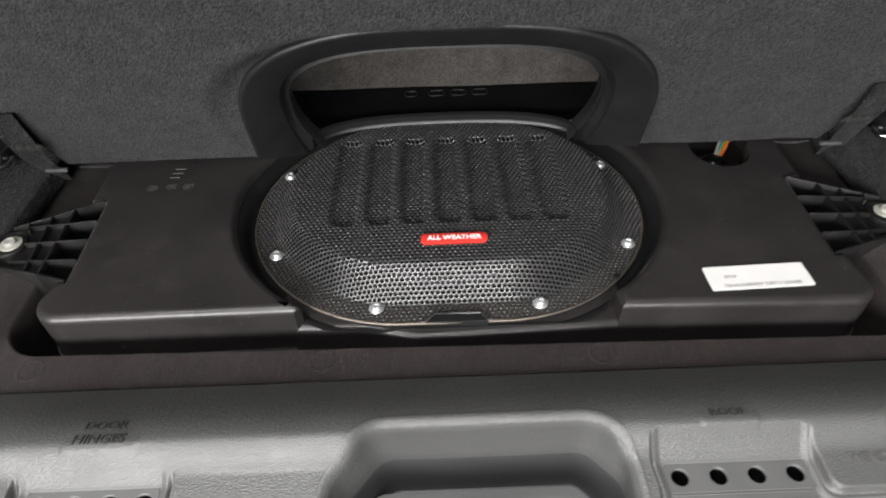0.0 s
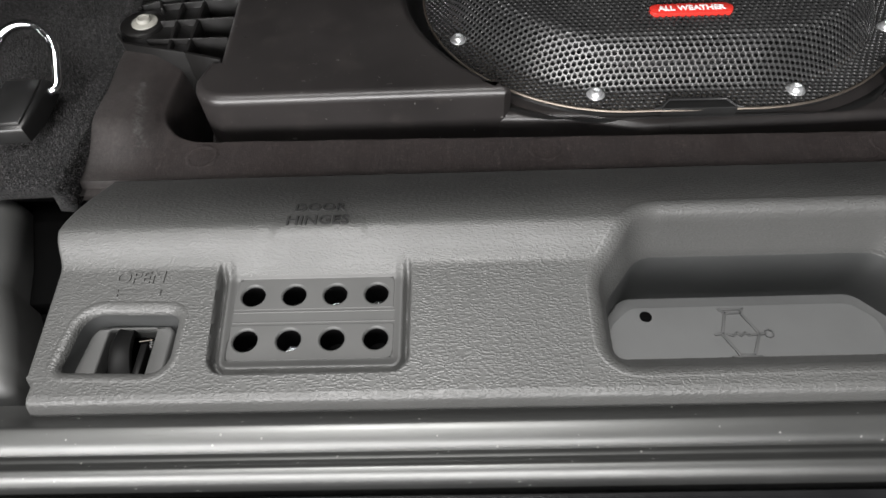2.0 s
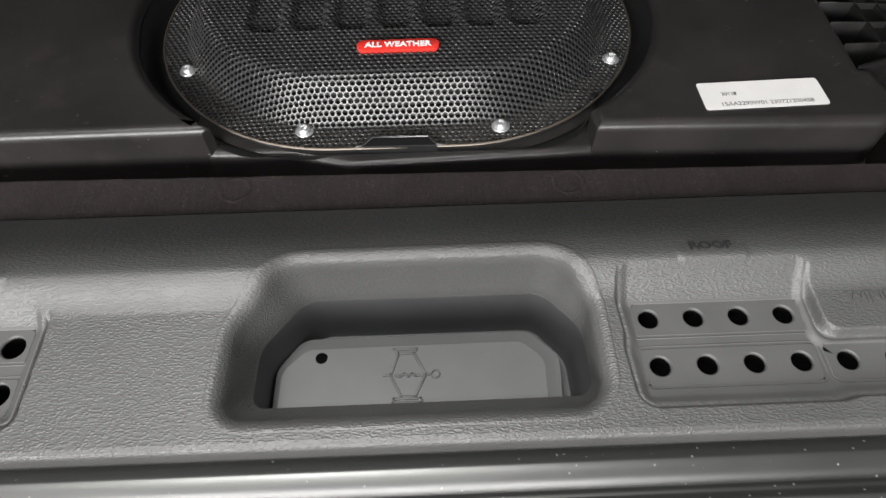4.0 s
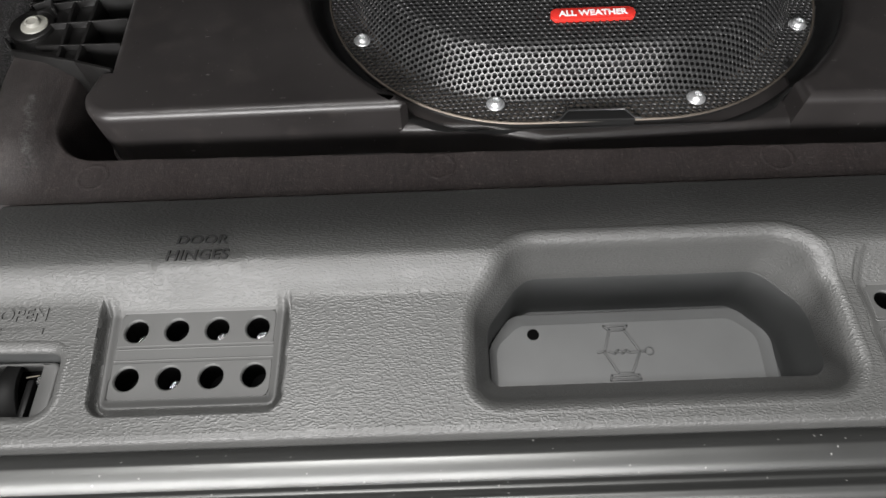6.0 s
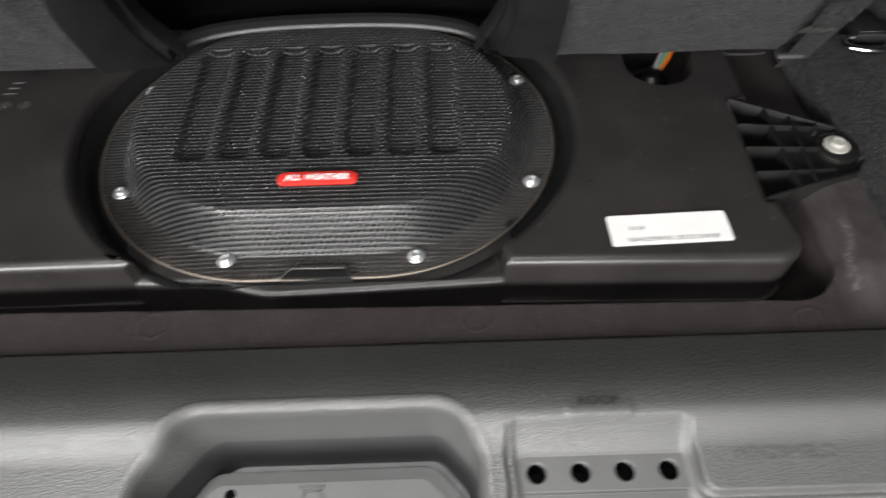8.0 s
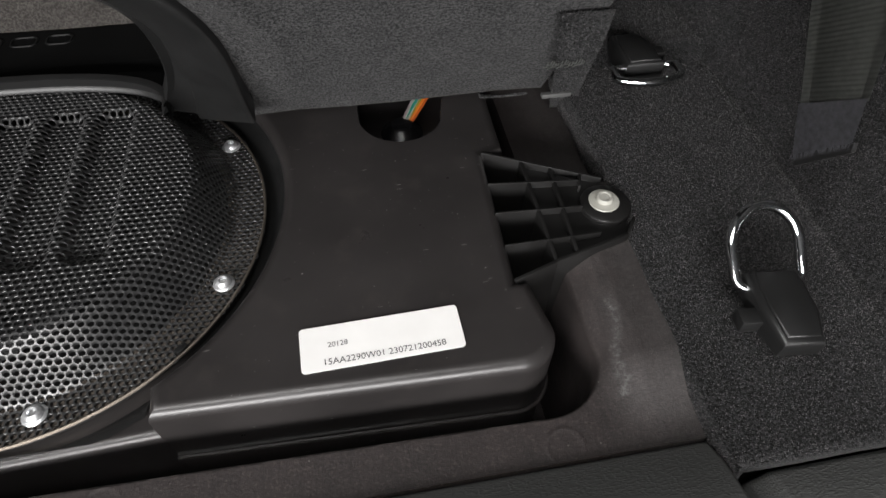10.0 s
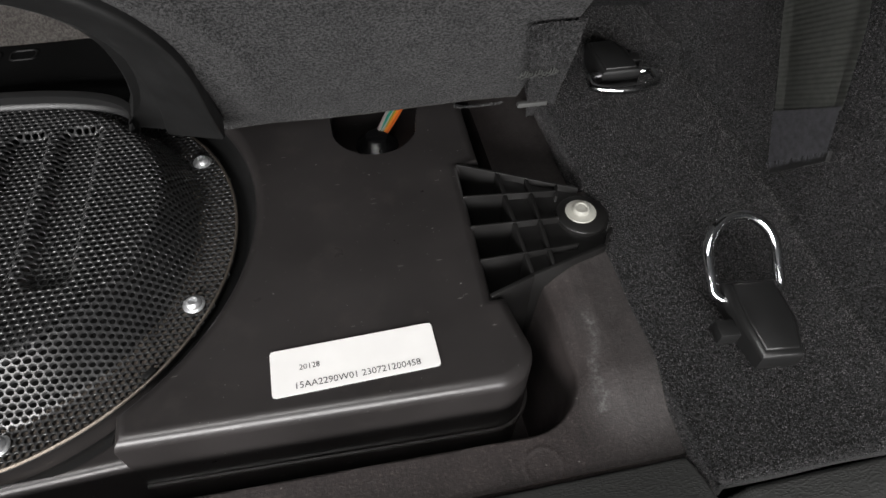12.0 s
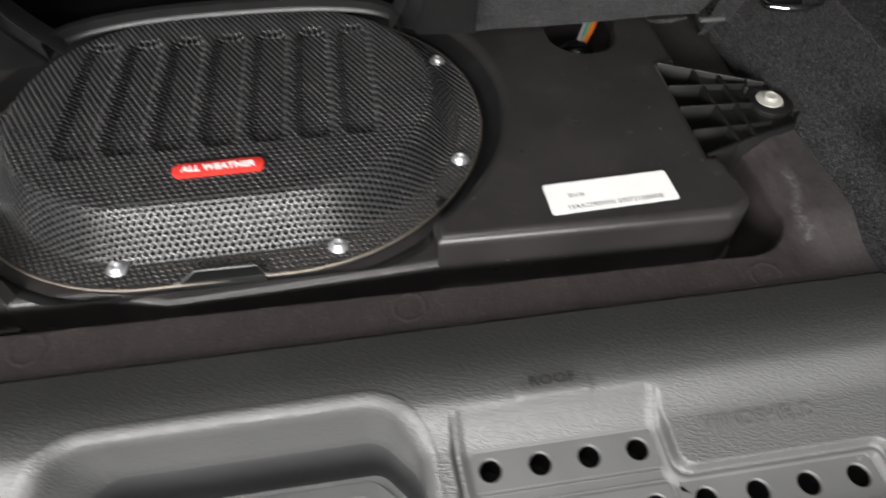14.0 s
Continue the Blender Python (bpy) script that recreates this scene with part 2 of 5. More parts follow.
def scuffed(name):
    """Brown-grey moulded plastic, mottled, with short rubbed streaks and pale scuffs."""
    m, n, l, p = nodes_of(name)
    col = ramp(n, l, noise_node(n, l, 34, 6, 0.70).outputs["Fac"], (0.0140, 0.0107, 0.0102), (0.0390, 0.0293, 0.0278)).outputs["Color"]
    tc = n.new("ShaderNodeTexCoord")
    for scale, low, high, tint, share in (((420, 60, 90), 0.45, 0.66, (0.052, 0.0400, 0.0380), 0.7), ((110, 20, 40), 0.55, 0.72, (0.052, 0.0405, 0.0385), 0.45), ((900, 700, 700), 0.42, 0.62, (0.052, 0.0400, 0.0380), 0.5), ((700, 900, 900), 0.40, 0.30, (0.006, 0.0046, 0.0044), 0.55)):
        mp = n.new("ShaderNodeMapping")
        mp.inputs["Scale"].default_value = scale
        mp.inputs["Rotation"].default_value = (0, 0, 0.12)
        l.new(tc.outputs["Object"], mp.inputs["Vector"])
        t = n.new("ShaderNodeTexNoise")
        t.inputs["Scale"].default_value, t.inputs["Detail"].default_value = 1.0, 4
        l.new(mp.outputs["Vector"], t.inputs["Vector"])
        f = ramp(n, l, t.outputs["Fac"], (0, 0, 0), (share,) * 3, low, high)
        col = mix_col(n, l, f.outputs["Color"], col, tint)
    xyz = n.new("ShaderNodeSeparateXYZ")
    l.new(tc.outputs["Object"], xyz.inputs[0])

    def calc(kind, a, b):
        c = n.new("ShaderNodeMath")
        c.operation = kind
        for sock, v in zip(c.inputs, (a, b)):
            if isinstance(v, float):
                sock.default_value = v
            else:
                l.new(v, sock)
        return c.outputs[0]

    wob = noise_node(n, l, 55, 4, 0.6).outputs["Fac"]
    line = calc("ADD", calc("MULTIPLY", xyz.outputs["Y"], 0.16), 0.3302)
    away = calc("ABSOLUTE", calc("SUBTRACT", calc("SUBTRACT", calc("ABSOLUTE", xyz.outputs["X"], 0.0), line), calc("MULTIPLY", calc("SUBTRACT", wob, 0.5), 0.02)), 0.0)
    soft = ramp(n, l, away, (1, 1, 1), (0, 0, 0), 0.0, 0.0040).outputs["Color"]
    rub = ramp(n, l, noise_node(n, l, 420, 5, 0.75).outputs["Fac"], (0, 0, 0), (0.9,) * 3, 0.42, 0.66).outputs["Color"]
    trail = calc("MULTIPLY", soft, rub)
    trail = calc("MULTIPLY", trail, calc("MULTIPLY", calc("LESS_THAN", xyz.outputs["Y"], -0.045), calc("GREATER_THAN", xyz.outputs["Y"], -0.094)))
    col = mix_col(n, l, trail, col, (0.115, 0.113, 0.110))
    dusty = ramp(n, l, calc("ABSOLUTE", xyz.outputs["X"], 0.0), (0, 0, 0), (0.5,) * 3, 0.300, 0.335)
    grain = ramp(n, l, noise_node(n, l, 400, 4, 0.7).outputs["Fac"], (0.016, 0.0148, 0.0142), (0.044, 0.0410, 0.0395), 0.35, 0.65)
    col = mix_col(n, l, dusty.outputs["Color"], col, grain.outputs["Color"])
    col = mix_col(n, l, specks(n, l, 130, 0.05), col, (0.12, 0.11, 0.105))
    l.new(col, p.inputs["Base Color"])
    r = ramp(n, l, noise_node(n, l, 50, 5).outputs["Fac"], (0.52,) * 3, (0.75,) * 3)
    l.new(r.outputs["Color"], p.inputs["Roughness"])
    bump(n, l, noise_node(n, l, 900, 4, 0.7).outputs["Fac"], p, 0.5, 0.0008)
    return m


TUB = scuffed("tub_plastic")


def webbing():
    m, n, l, p = nodes_of("strap_webbing")
    tc = n.new("ShaderNodeTexCoord")
    along = n.new("ShaderNodeVectorMath")
    along.operation = "DOT_PRODUCT"
    along.inputs[1].default_value = (0.0, 0.62, 0.78)
    l.new(tc.outputs["Object"], along.inputs[0])
    turns = n.new("ShaderNodeMath")
    turns.operation = "MULTIPLY"
    turns.inputs[1].default_value = 2900
    l.new(along.outputs["Value"], turns.inputs[0])
    wave = n.new("ShaderNodeMath")
    wave.operation = "SINE"
    l.new(turns.outputs[0], wave.inputs[0])
    col = ramp(n, l, noise_node(n, l, 300, 4).outputs["Fac"], (0.040, 0.042, 0.038), (0.062, 0.064, 0.058)).outputs["Color"]
    l.new(col, p.inputs["Base Color"])
    p.inputs["Roughness"].default_value = 0.6
    bump(n, l, wave.outputs[0], p, 0.35, 0.0003)
    return m


WEB = webbing()
STITCHED = plastic("sewn_thread", (0.036, 0.036, 0.040), (0.066, 0.065, 0.072), 0.7, 1500, 0.4, 300)


# ---- building helpers ----
def as_mesh(name, verts, faces, material, smooth=40):
    me = bpy.data.meshes.new(name)
    me.from_pydata([tuple(v) for v in verts], [], [tuple(f) for f in faces])
    me.validate()
    me.materials.append(material)
    if smooth:
        me.shade_smooth()
        me.set_sharp_from_angle(angle=radians(smooth))
    return me


def put(name, me, parent=None, label=""):
    ob = new(name, me)
    if parent is not None:
        ob.parent = parent
        if parent.type == "EMPTY":
            ob.location = -parent.location
    if label:
        ob["label"] = label
    return ob


def part(name, bm, material, parent=None, label="", smooth=40):
    bmesh.ops.recalc_face_normals(bm, faces=bm.faces)
    me = bpy.data.meshes.new(name)
    bm.to_mesh(me)
    bm.free()
    me.materials.append(material)
    if smooth:
        me.shade_smooth()
        me.set_sharp_from_angle(angle=radians(smooth))
    return put(name, me, parent, label)


def thing(name, at, label, category, group="", kind=""):
    ob = new(name)
    ob.location = at
    ob.empty_display_size = 0.02
    return tagged(ob, label, category, group, kind)


def box_bm(cx, cy, cz, sx, sy, sz, bevel=0.0008, rot=None, bm=None):
    """A box with softened edges, centre and full sizes."""
    own = bmesh.new()
    bmesh.ops.create_cube(own, size=1.0)
    bmesh.ops.scale(own, vec=(sx, sy, sz), verts=own.verts)
    if bevel:
        bmesh.ops.bevel(own, geom=list(own.edges), offset=bevel, segments=2, affect="EDGES", profile=0.5)
    if rot is not None:
        bmesh.ops.transform(own, matrix=rot, verts=own.verts)
    bmesh.ops.translate(own, vec=(cx, cy, cz), verts=own.verts)
    return own


def lathe(profile, n=24, centre=(0, 0, 0), m=None):
    """Turn (r, z) pairs about the z axis."""
    bm = bmesh.new()
    rows = []
    for r, z in profile:
        if r < 1e-6:
            rows.append([bm.verts.new((0, 0, z))])
        else:
            rows.append([bm.verts.new((r * math.cos(2 * math.pi * i / n), r * math.sin(2 * math.pi * i / n), z)) for i in range(n)])
    for a, b in zip(rows, rows[1:]):
        for i in range(n):
            j = (i + 1) % n
            if len(a) == 1 and len(b) == 1:
                continue
            if len(a) == 1:
                bm.faces.new((a[0], b[i], b[j]))
            elif len(b) == 1:
                bm.faces.new((a[i], a[j], b[0]))
            else:
                bm.faces.new((a[i], a[j], b[j], b[i]))
    if m is not None:
        bmesh.ops.transform(bm, matrix=m, verts=bm.verts)
    bmesh.ops.translate(bm, vec=centre, verts=bm.verts)
    return bm


def loft(rows, closed=False):
    """Skin a list of equal-length rows of points."""
    bm = bmesh.new()
    grid = [[bm.verts.new(p) for p in row] for row in rows]
    for a, b in zip(grid, grid[1:]):
        k = len(a)
        for i in range(k if closed else k - 1):
            j = (i + 1) % k
            try:
                bm.faces.new((a[i], a[j], b[j], b[i]))
            except ValueError:
                pass
    return bm


def tube(points, r, n=10, closed=False):
    pts = [Vector(p) for p in points]
    rows = []
    up = Vector((0, 0, 1))
    for i, p in enumerate(pts):
        a = pts[i - 1] if (i or closed) else p
        b = pts[(i + 1) % len(pts)] if (closed or i + 1 < len(pts)) else p
        d = (b - a).normalized()
        s = d.cross(up)
        if s.length < 0.2:
            s = d.cross(Vector((0, 1, 0)))
        s.normalize()
        t = s.cross(d).normalized()
        rows.append([p + r * (math.cos(2 * math.pi * k / n) * s + math.sin(2 * math.pi * k / n) * t) for k in range(n)])
    if closed:
        rows.append(rows[0])
    bm = loft(rows, closed=True)
    if not closed:
        bmesh.ops.remove_doubles(bm, verts=bm.verts, dist=1e-7)
        bmesh.ops.holes_fill(bm, edges=bm.edges, sides=0)
    else:
        bmesh.ops.remove_doubles(bm, verts=bm.verts, dist=1e-7)
    return bm


def prism(outline, z0, z1, bevel=0.0, segments=3, bevel_all=False):
    """An upright slab from a plan outline, its upper rim rounded."""
    bm = bmesh.new()
    low = [bm.verts.new((x, y, z0)) for x, y in outline]
    top = [bm.verts.new((x, y, z1)) for x, y in outline]
    k = len(outline)
    bm.faces.new(list(reversed(low)))
    bm.faces.new(top)
    for i in range(k):
        j = (i + 1) % k
        bm.faces.new((low[i], low[j], top[j], top[i]))
    if bevel:
        edges = [e for e in bm.edges if all(v.co.z > z1 - 1e-7 for v in e.verts)]
        bmesh.ops.bevel(bm, geom=edges, offset=bevel, segments=segments, affect="EDGES", profile=0.5)
    return bm


def filleted(outline, z0, z1, r, n=7, hole=None):
    """An upright slab from a plan outline whose upper rim is a true round of radius r."""
    k = len(outline)
    area = sum(outline[i - 1][0] * outline[i][1] - outline[i][0] * outline[i - 1][1] for i in range(k))
    turn = 1.0 if area > 0 else -1.0
    inward = []
    for i in range(k):
        (ax, ay), (bx, by), (cx, cy) = outline[i - 1], outline[i], outline[(i + 1) % k]
        l1, l2 = math.hypot(bx - ax, by - ay), math.hypot(cx - bx, cy - by)
        n1 = (-(by - ay) / l1 * turn, (bx - ax) / l1 * turn)
        n2 = (-(cy - by) / l2 * turn, (cx - bx) / l2 * turn)
        f = max(0.35, 1 + n1[0] * n2[0] + n1[1] * n2[1])
        inward.append(((n1[0] + n2[0]) / f, (n1[1] + n2[1]) / f))
    rows = [[(x, y, z0) for x, y in outline]]
    for j in range(n + 1):
        a = math.pi / 2 * j / n
        d, z = r * (1 - math.cos(a)), z1 - r + r * math.sin(a)
        rows.append([(x + u * d, y + v * d, z) for (x, y), (u, v) in zip(outline, inward)])
    bm = loft(rows, True)
    bm.verts.ensure_lookup_table()
    top = [bm.verts[i] for i in range(len(bm.verts) - k, len(bm.verts))]
    if hole is None:
        bm.faces.new(top)
        return bm
    # lead the top face round the hole by way of a slit
    m = len(hole)
    spin = sum(hole[i - 1][0] * hole[i][1] - hole[i][0] * hole[i - 1][1] for i in range(m))
    inner = [bm.verts.new((x, y, z1)) for x, y in (hole[::-1] if spin * area > 0 else hole)]
    i, j = min(((a, b) for a in range(k) for b in range(m)), key=lambda q: (top[q[0]].co - inner[q[1]].co).length)
    loop = top[i:] + top[:i] + [bm.verts.new(top[i].co)] + inner[j:] + inner[:j] + [bm.verts.new(inner[j].co)]
    bm.faces.new(loop)
    return bm


def rounded(x0, y0, x1, y1, r, n=6):
    pts = []
    for cx, cy, a in ((x1 - r, y1 - r, 0), (x0 + r, y1 - r, 90), (x0 + r, y0 + r, 180), (x1 - r, y0 + r, 270)):
        for i in range(n + 1):
            t = radians(a + 90 * i / n)
            pts.append((cx + r * math.cos(t), cy + r * math.sin(t)))
    return pts


def sd_box(x, y, cx, cy, hx, hy, r):
    """Signed distance to a rounded rectangle (numpy)."""
    qx, qy = np.abs(x - cx) - (hx - r), np.abs(y - cy) - (hy - r)
    return np.hypot(np.maximum(qx, 0), np.maximum(qy, 0)) + np.minimum(np.maximum(qx, qy), 0) - r


def step(x, a, b):
    t = np.clip((x - a) / (b - a), 0, 1)
    return t * t * (3 - 2 * t)


def sheet(xs, ys, zs, name, material, smooth=60):
    """A surface over a grid of x, y, z arrays (rows by columns)."""
    h, w = zs.shape
    verts = np.stack([xs, ys, zs], -1).reshape(-1, 3)
    i = np.arange(h * w).reshape(h, w)
    faces = np.stack([i[:-1, :-1], i[:-1, 1:], i[1:, 1:], i[1:, :-1]], -1).reshape(-1, 4)
    return as_mesh(name, verts.tolist(), faces.tolist(), material, smooth)


def writing(name, text, size, m, material, parent, extrude=0.0003, label="", align="CENTER", bold=0.0):
    cu = bpy.data.curves.new(name, "FONT")
    cu.body, cu.size, cu.extrude, cu.align_x, cu.align_y = text, size, extrude, align, "CENTER"
    cu.resolution_u, cu.offset = 3, bold
    tmp = new("tmp", cu)
    bpy.context.view_layer.update()
    me = bpy.data.meshes.new_from_object(tmp.evaluated_get(bpy.context.evaluated_depsgraph_get()))
    bpy.data.objects.remove(tmp)
    me.transform(m)
    me.materials.clear()
    me.materials.append(material)
    me.name = name
    return put(name, me, parent, label)


def pile_material(name, a, b):
    m, n, l, p = nodes_of(name)
    g = n.new("ShaderNodeNewGeometry")
    col = ramp(n, l, g.outputs["Random Per Island"], a, b, 0.10, 1.0).outputs["Color"]
    l.new(col, p.inputs["Base Color"])
    p.inputs["Roughness"].default_value = 0.8
    p.inputs["Specular IOR Level"].default_value = 0.25
    return m


def pile(ob, count, length, width, material, seed, box, lean=0.9, flip=1.0):
    """Short carpet fibres strewn over a mesh inside a box of the plan (x0, x1, y0, y1, z0, z1)."""
    rng = np.random.default_rng(seed)
    me = ob.data
    me.calc_loop_triangles()
    co = np.empty(len(me.vertices) * 3)
    me.vertices.foreach_get("co", co)
    co = co.reshape(-1, 3)
    tri = np.empty(len(me.loop_triangles) * 3, np.int32)
    me.loop_triangles.foreach_get("vertices", tri)
    a, b, c = (co[tri.reshape(-1, 3)[:, k]] for k in range(3))
    mid = (a + b + c) / 3
    ok = (mid[:, 0] > box[0]) & (mid[:, 0] < box[1]) & (mid[:, 1] > box[2]) & (mid[:, 1] < box[3]) & (mid[:, 2] > box[4]) & (mid[:, 2] < box[5])
    a, b, c = a[ok], b[ok], c[ok]
    nr = np.cross(b - a, c - a)
    area = np.linalg.norm(nr, axis=1)
    nr = nr / np.maximum(area, 1e-12)[:, None] * flip
    pick = rng.choice(len(a), count, p=area / area.sum())
    u, v = rng.random(count), rng.random(count)
    over = u + v > 1
    u[over], v[over] = 1 - u[over], 1 - v[over]
    root = a[pick] + u[:, None] * (b - a)[pick] + v[:, None] * (c - a)[pick]
    way = nr[pick] + lean * rng.normal(size=(count, 3))
    way /= np.linalg.norm(way, axis=1)[:, None]
    side = np.cross(way, rng.normal(size=(count, 3)))
    side /= np.maximum(np.linalg.norm(side, axis=1), 1e-9)[:, None]
    ln = length * (0.5 + rng.random(count))[:, None]
    root = root - nr[pick] * 0.0003
    verts = np.stack([root - side * width / 2, root + side * width / 2, root + way * ln], 1).reshape(-1, 3)
    out = bpy.data.meshes.new("pile")
    out.vertices.add(count * 3)
    out.vertices.foreach_set("co", verts.ravel())
    out.loops.add(count * 3)
    out.loops.foreach_set("vertex_index", np.arange(count * 3, dtype=np.int32))
    out.polygons.add(count)
    out.polygons.foreach_set("loop_start", np.arange(0, count * 3, 3, dtype=np.int32))
    out.update()
    out.materials.append(material)
    fib = new("pile", out)
    fib.parent = ob
    return tagged(fib, kind="stuff")


# ---- the moulded tub in the floor ----
def tub_height(x, y):
    ax = np.abs(x)
    z = 0.0095 * step(ax, 0.304, 0.328) * step(y, -0.112, -0.076)
    well = sd_box(x, y + 0.016 * x, 0, 0.10, 0.307, 0.190, 0.026)
    z = z * step(well, -0.001, 0.009) - 0.095 * step(-well, -0.0036, 0.0040) ** 1.3
    seat_cut = sd_box(ax, y, 0.320, 0.112, 0.060, 0.078, 0.010)
    z = z - (z + 0.009) * step(-seat_cut, -0.006, 0.006) * (z > -0.009)
    for cx, cy in ((-0.28, -0.1005), (-0.089, -0.1015), (0.095, -0.1035), (0.283, -0.1110)):
        r = np.hypot(x - cx, y - cy)
        z = z + 0.0003 * (1 - step(np.abs(r - 0.0080), 0.0002, 0.0009))
    z = z - 0.0050 * step(-y, 0.1174, 0.1180)
    return z - 0.0006


gx, gy = np.meshgrid(np.concatenate([np.linspace(-0.365, -0.285, 90), np.linspace(-0.283, 0.283, 620), np.linspace(0.285, 0.365, 90)]), np.concatenate([np.linspace(-0.1235, -0.1160, 20)[:-1], np.linspace(-0.1160, -0.05, 90), np.linspace(-0.049, 0.06, 90), np.linspace(0.064, 0.34, 60)]))
floor = tagged(put("floor", sheet(gx, gy, tub_height(gx, gy), "floor", TUB)), "dark brown-grey moulded plastic cargo tub with scuffs", "floor", kind="structure")


# ---- the sill trim along the tailgate opening ----
LROW = [(-0.2340 + 0.0191 * i, -0.1940) for i in range(4)], [(-0.2337 + 0.0193 * i, -0.2172) for i in range(4)]
RROW = [(0.1195 + 0.0215 * i, -0.1905) for i in range(4)], [(0.1197 + 0.0215 * i, -0.2145) for i in range(4)], [(0.2053 + 0.0223 * i, -0.2147) for i in range(4)]
# outlines of the strips: x0, y0, x1, y1 and the rounding of the upper and of the lower corners
LSTRIP = (-0.2418, -0.2014, -0.1688, -0.1850, 0.0030, 0.0004), (-0.2412, -0.2268, -0.1683, -0.2100, 0.0004, 0.0030)
RSTRIP = (0.1125, -0.1990, 0.1920, -0.1822, 0.0030, 0.0004), (0.1128, -0.2235, 0.1919, -0.2062, 0.0004, 0.0030), (0.1957, -0.2237, 0.2800, -0.2062, 0.0026, 0.0026)
LPLATE, RPLATE = 0.0008, -0.0006


def smooth_max(a, b, k):
    h = np.maximum(k - np.abs(a - b), 0) / k
    return np.maximum(a, b) + h * h * k * 0.25


def smooth_min(a, b, k):
    return -smooth_max(-a, -b, k)


def left_recess(x, y):
    """Signed distance to the outline round the eight holes, whose outer side leans."""
    xl, xr = -0.2497 - 0.0926 * (y + 0.204), -0.1598 + 0.0 * y
    c, h = (xl + xr) / 2, (xr - xl) / 2
    return sd_box((x - c) / h * 0.0450, y, 0.0, -0.1950, 0.0450, 0.0410, 0.009)


def right_recess(x, y):
    """The outline round the twelve holes steps down beside the raised tongue."""
    lean = 0.06 * (y + 0.205) * step(-x, -0.16, -0.12)
    return smooth_min(sd_box(x + lean, y, 0.1515, -0.1950, 0.0478, 0.0400, 0.009), sd_box(x + lean, y, 0.1970, -0.2180, 0.0930, 0.0172, 0.008), 0.008)


def sill_height(x, y):
    def profile(v):
        return np.interp(v, [-0.2500, -0.2484, -0.2477, -0.2471, -0.2460, -0.2440, -0.1920, -0.1860, -0.1820, -0.1790, -0.1772, -0.1740, -0.1705, -0.1688, -0.1662, -0.1610, -0.1530, -0.1400, -0.1300, -0.1205, -0.1196, -0.1190],
                         [-0.0200, -0.0120, 0.0000, 0.0036, 0.0050, 0.0056, 0.0062, 0.0063, 0.0064, 0.0066, 0.0078, 0.0116, 0.0154, 0.0168, 0.0174, 0.0168, 0.0149, 0.0106, 0.0065, 0.0022, 0.0014, -0.0030])
    soft = sum(profile(y + o) for o in (-0.0036, -0.0027, -0.0018, -0.0009, 0.0, 0.0009, 0.0018, 0.0027, 0.0036)) / 9
    z = np.where((y > -0.2385) & (y < -0.1260), soft, profile(y))
    for dist, plate, shift, gully, foot, top in ((left_recess, LPLATE, 0.0, 0.0034, -0.0020, 0.0036), (right_recess, RPLATE, 0.0022, 0.0014, -0.0042, 0.0058)):
        a = dist(x, y)
        low = np.interp(y - shift, [-0.1870, -0.1855, -0.1842, -0.1825, -0.1800, -0.1770, -0.1740, -0.1710, -0.1680], [0.0, 0.0002, 0.0008, 0.0021, 0.0043, 0.0078, 0.0117, 0.0162, 0.0215]) + plate
        low = low + 0.0018 * step(a, -0.0090, -0.0045) - gully * np.exp(-((a + 0.0026) / 0.0014) ** 2) * step(-y, 0.1760, 0.1870) + 0.030 * step(a, foot, top)
        z = np.where(a < 0.006, smooth_min(z, low, 0.0016), z)
    # pits under the hole strips
    for x0, y0, x1, y1, _, _ in LSTRIP + RSTRIP:
        z = np.where((x > x0 + 0.0006) & (x < x1 - 0.0006) & (y > y0 + 0.0006) & (y < y1 - 0.0006), -0.045, z)
    # ground of the words: the far slope runs on into the crest
    for cx, cy, hx, hy in ((-0.2035, -0.1645, 0.0215, 0.0058), (0.1515, -0.1638, 0.0165, 0.0054)):
        w = sd_box(x, y, cx, cy, hx, hy, 0.003)
        z = z + 0.0009 * step(-w, -0.0016, 0.0020) * step(cy + hy - y, 0.0, 2.0 * hy)
    return z


def sill_edges(y):
    left = np.interp(y, [-0.262, -0.244, -0.2366, -0.2350, -0.2338, -0.2000, -0.1810, -0.1650, -0.1510, -0.1350, -0.1190], [-0.3218, -0.3222, -0.3226, -0.3262, -0.3256, -0.3285, -0.3300, -0.3315, -0.3300, -0.3272, -0.3255])
    right = np.interp(y, [-0.262, -0.244, -0.2380, -0.1730, -0.1600, -0.1500, -0.1300, -0.119], [0.3290, 0.3295, 0.3325, 0.3400, 0.3440, 0.3460, 0.3465, 0.3455])
    return left, right


gy = np.concatenate([np.linspace(-0.2495, -0.244, 18)[:-1], np.linspace(-0.244, -0.1205, 200)[:-1], np.linspace(-0.1205, -0.1190, 6)])
gu = np.linspace(0, 1, 1150)
el, er = sill_edges(gy)
sx = el[:, None] + (er - el)[:, None] * gu[None, :]
sy = np.repeat(gy[:, None], len(gu), 1)
sz = sill_height(sx, sy)
rim = np.minimum(sx - el[:, None], er[:, None] - sx)
sz = sz - 0.012 * (1 - step(rim, -0.002, 0.0045)) * (rim < 0.0045)


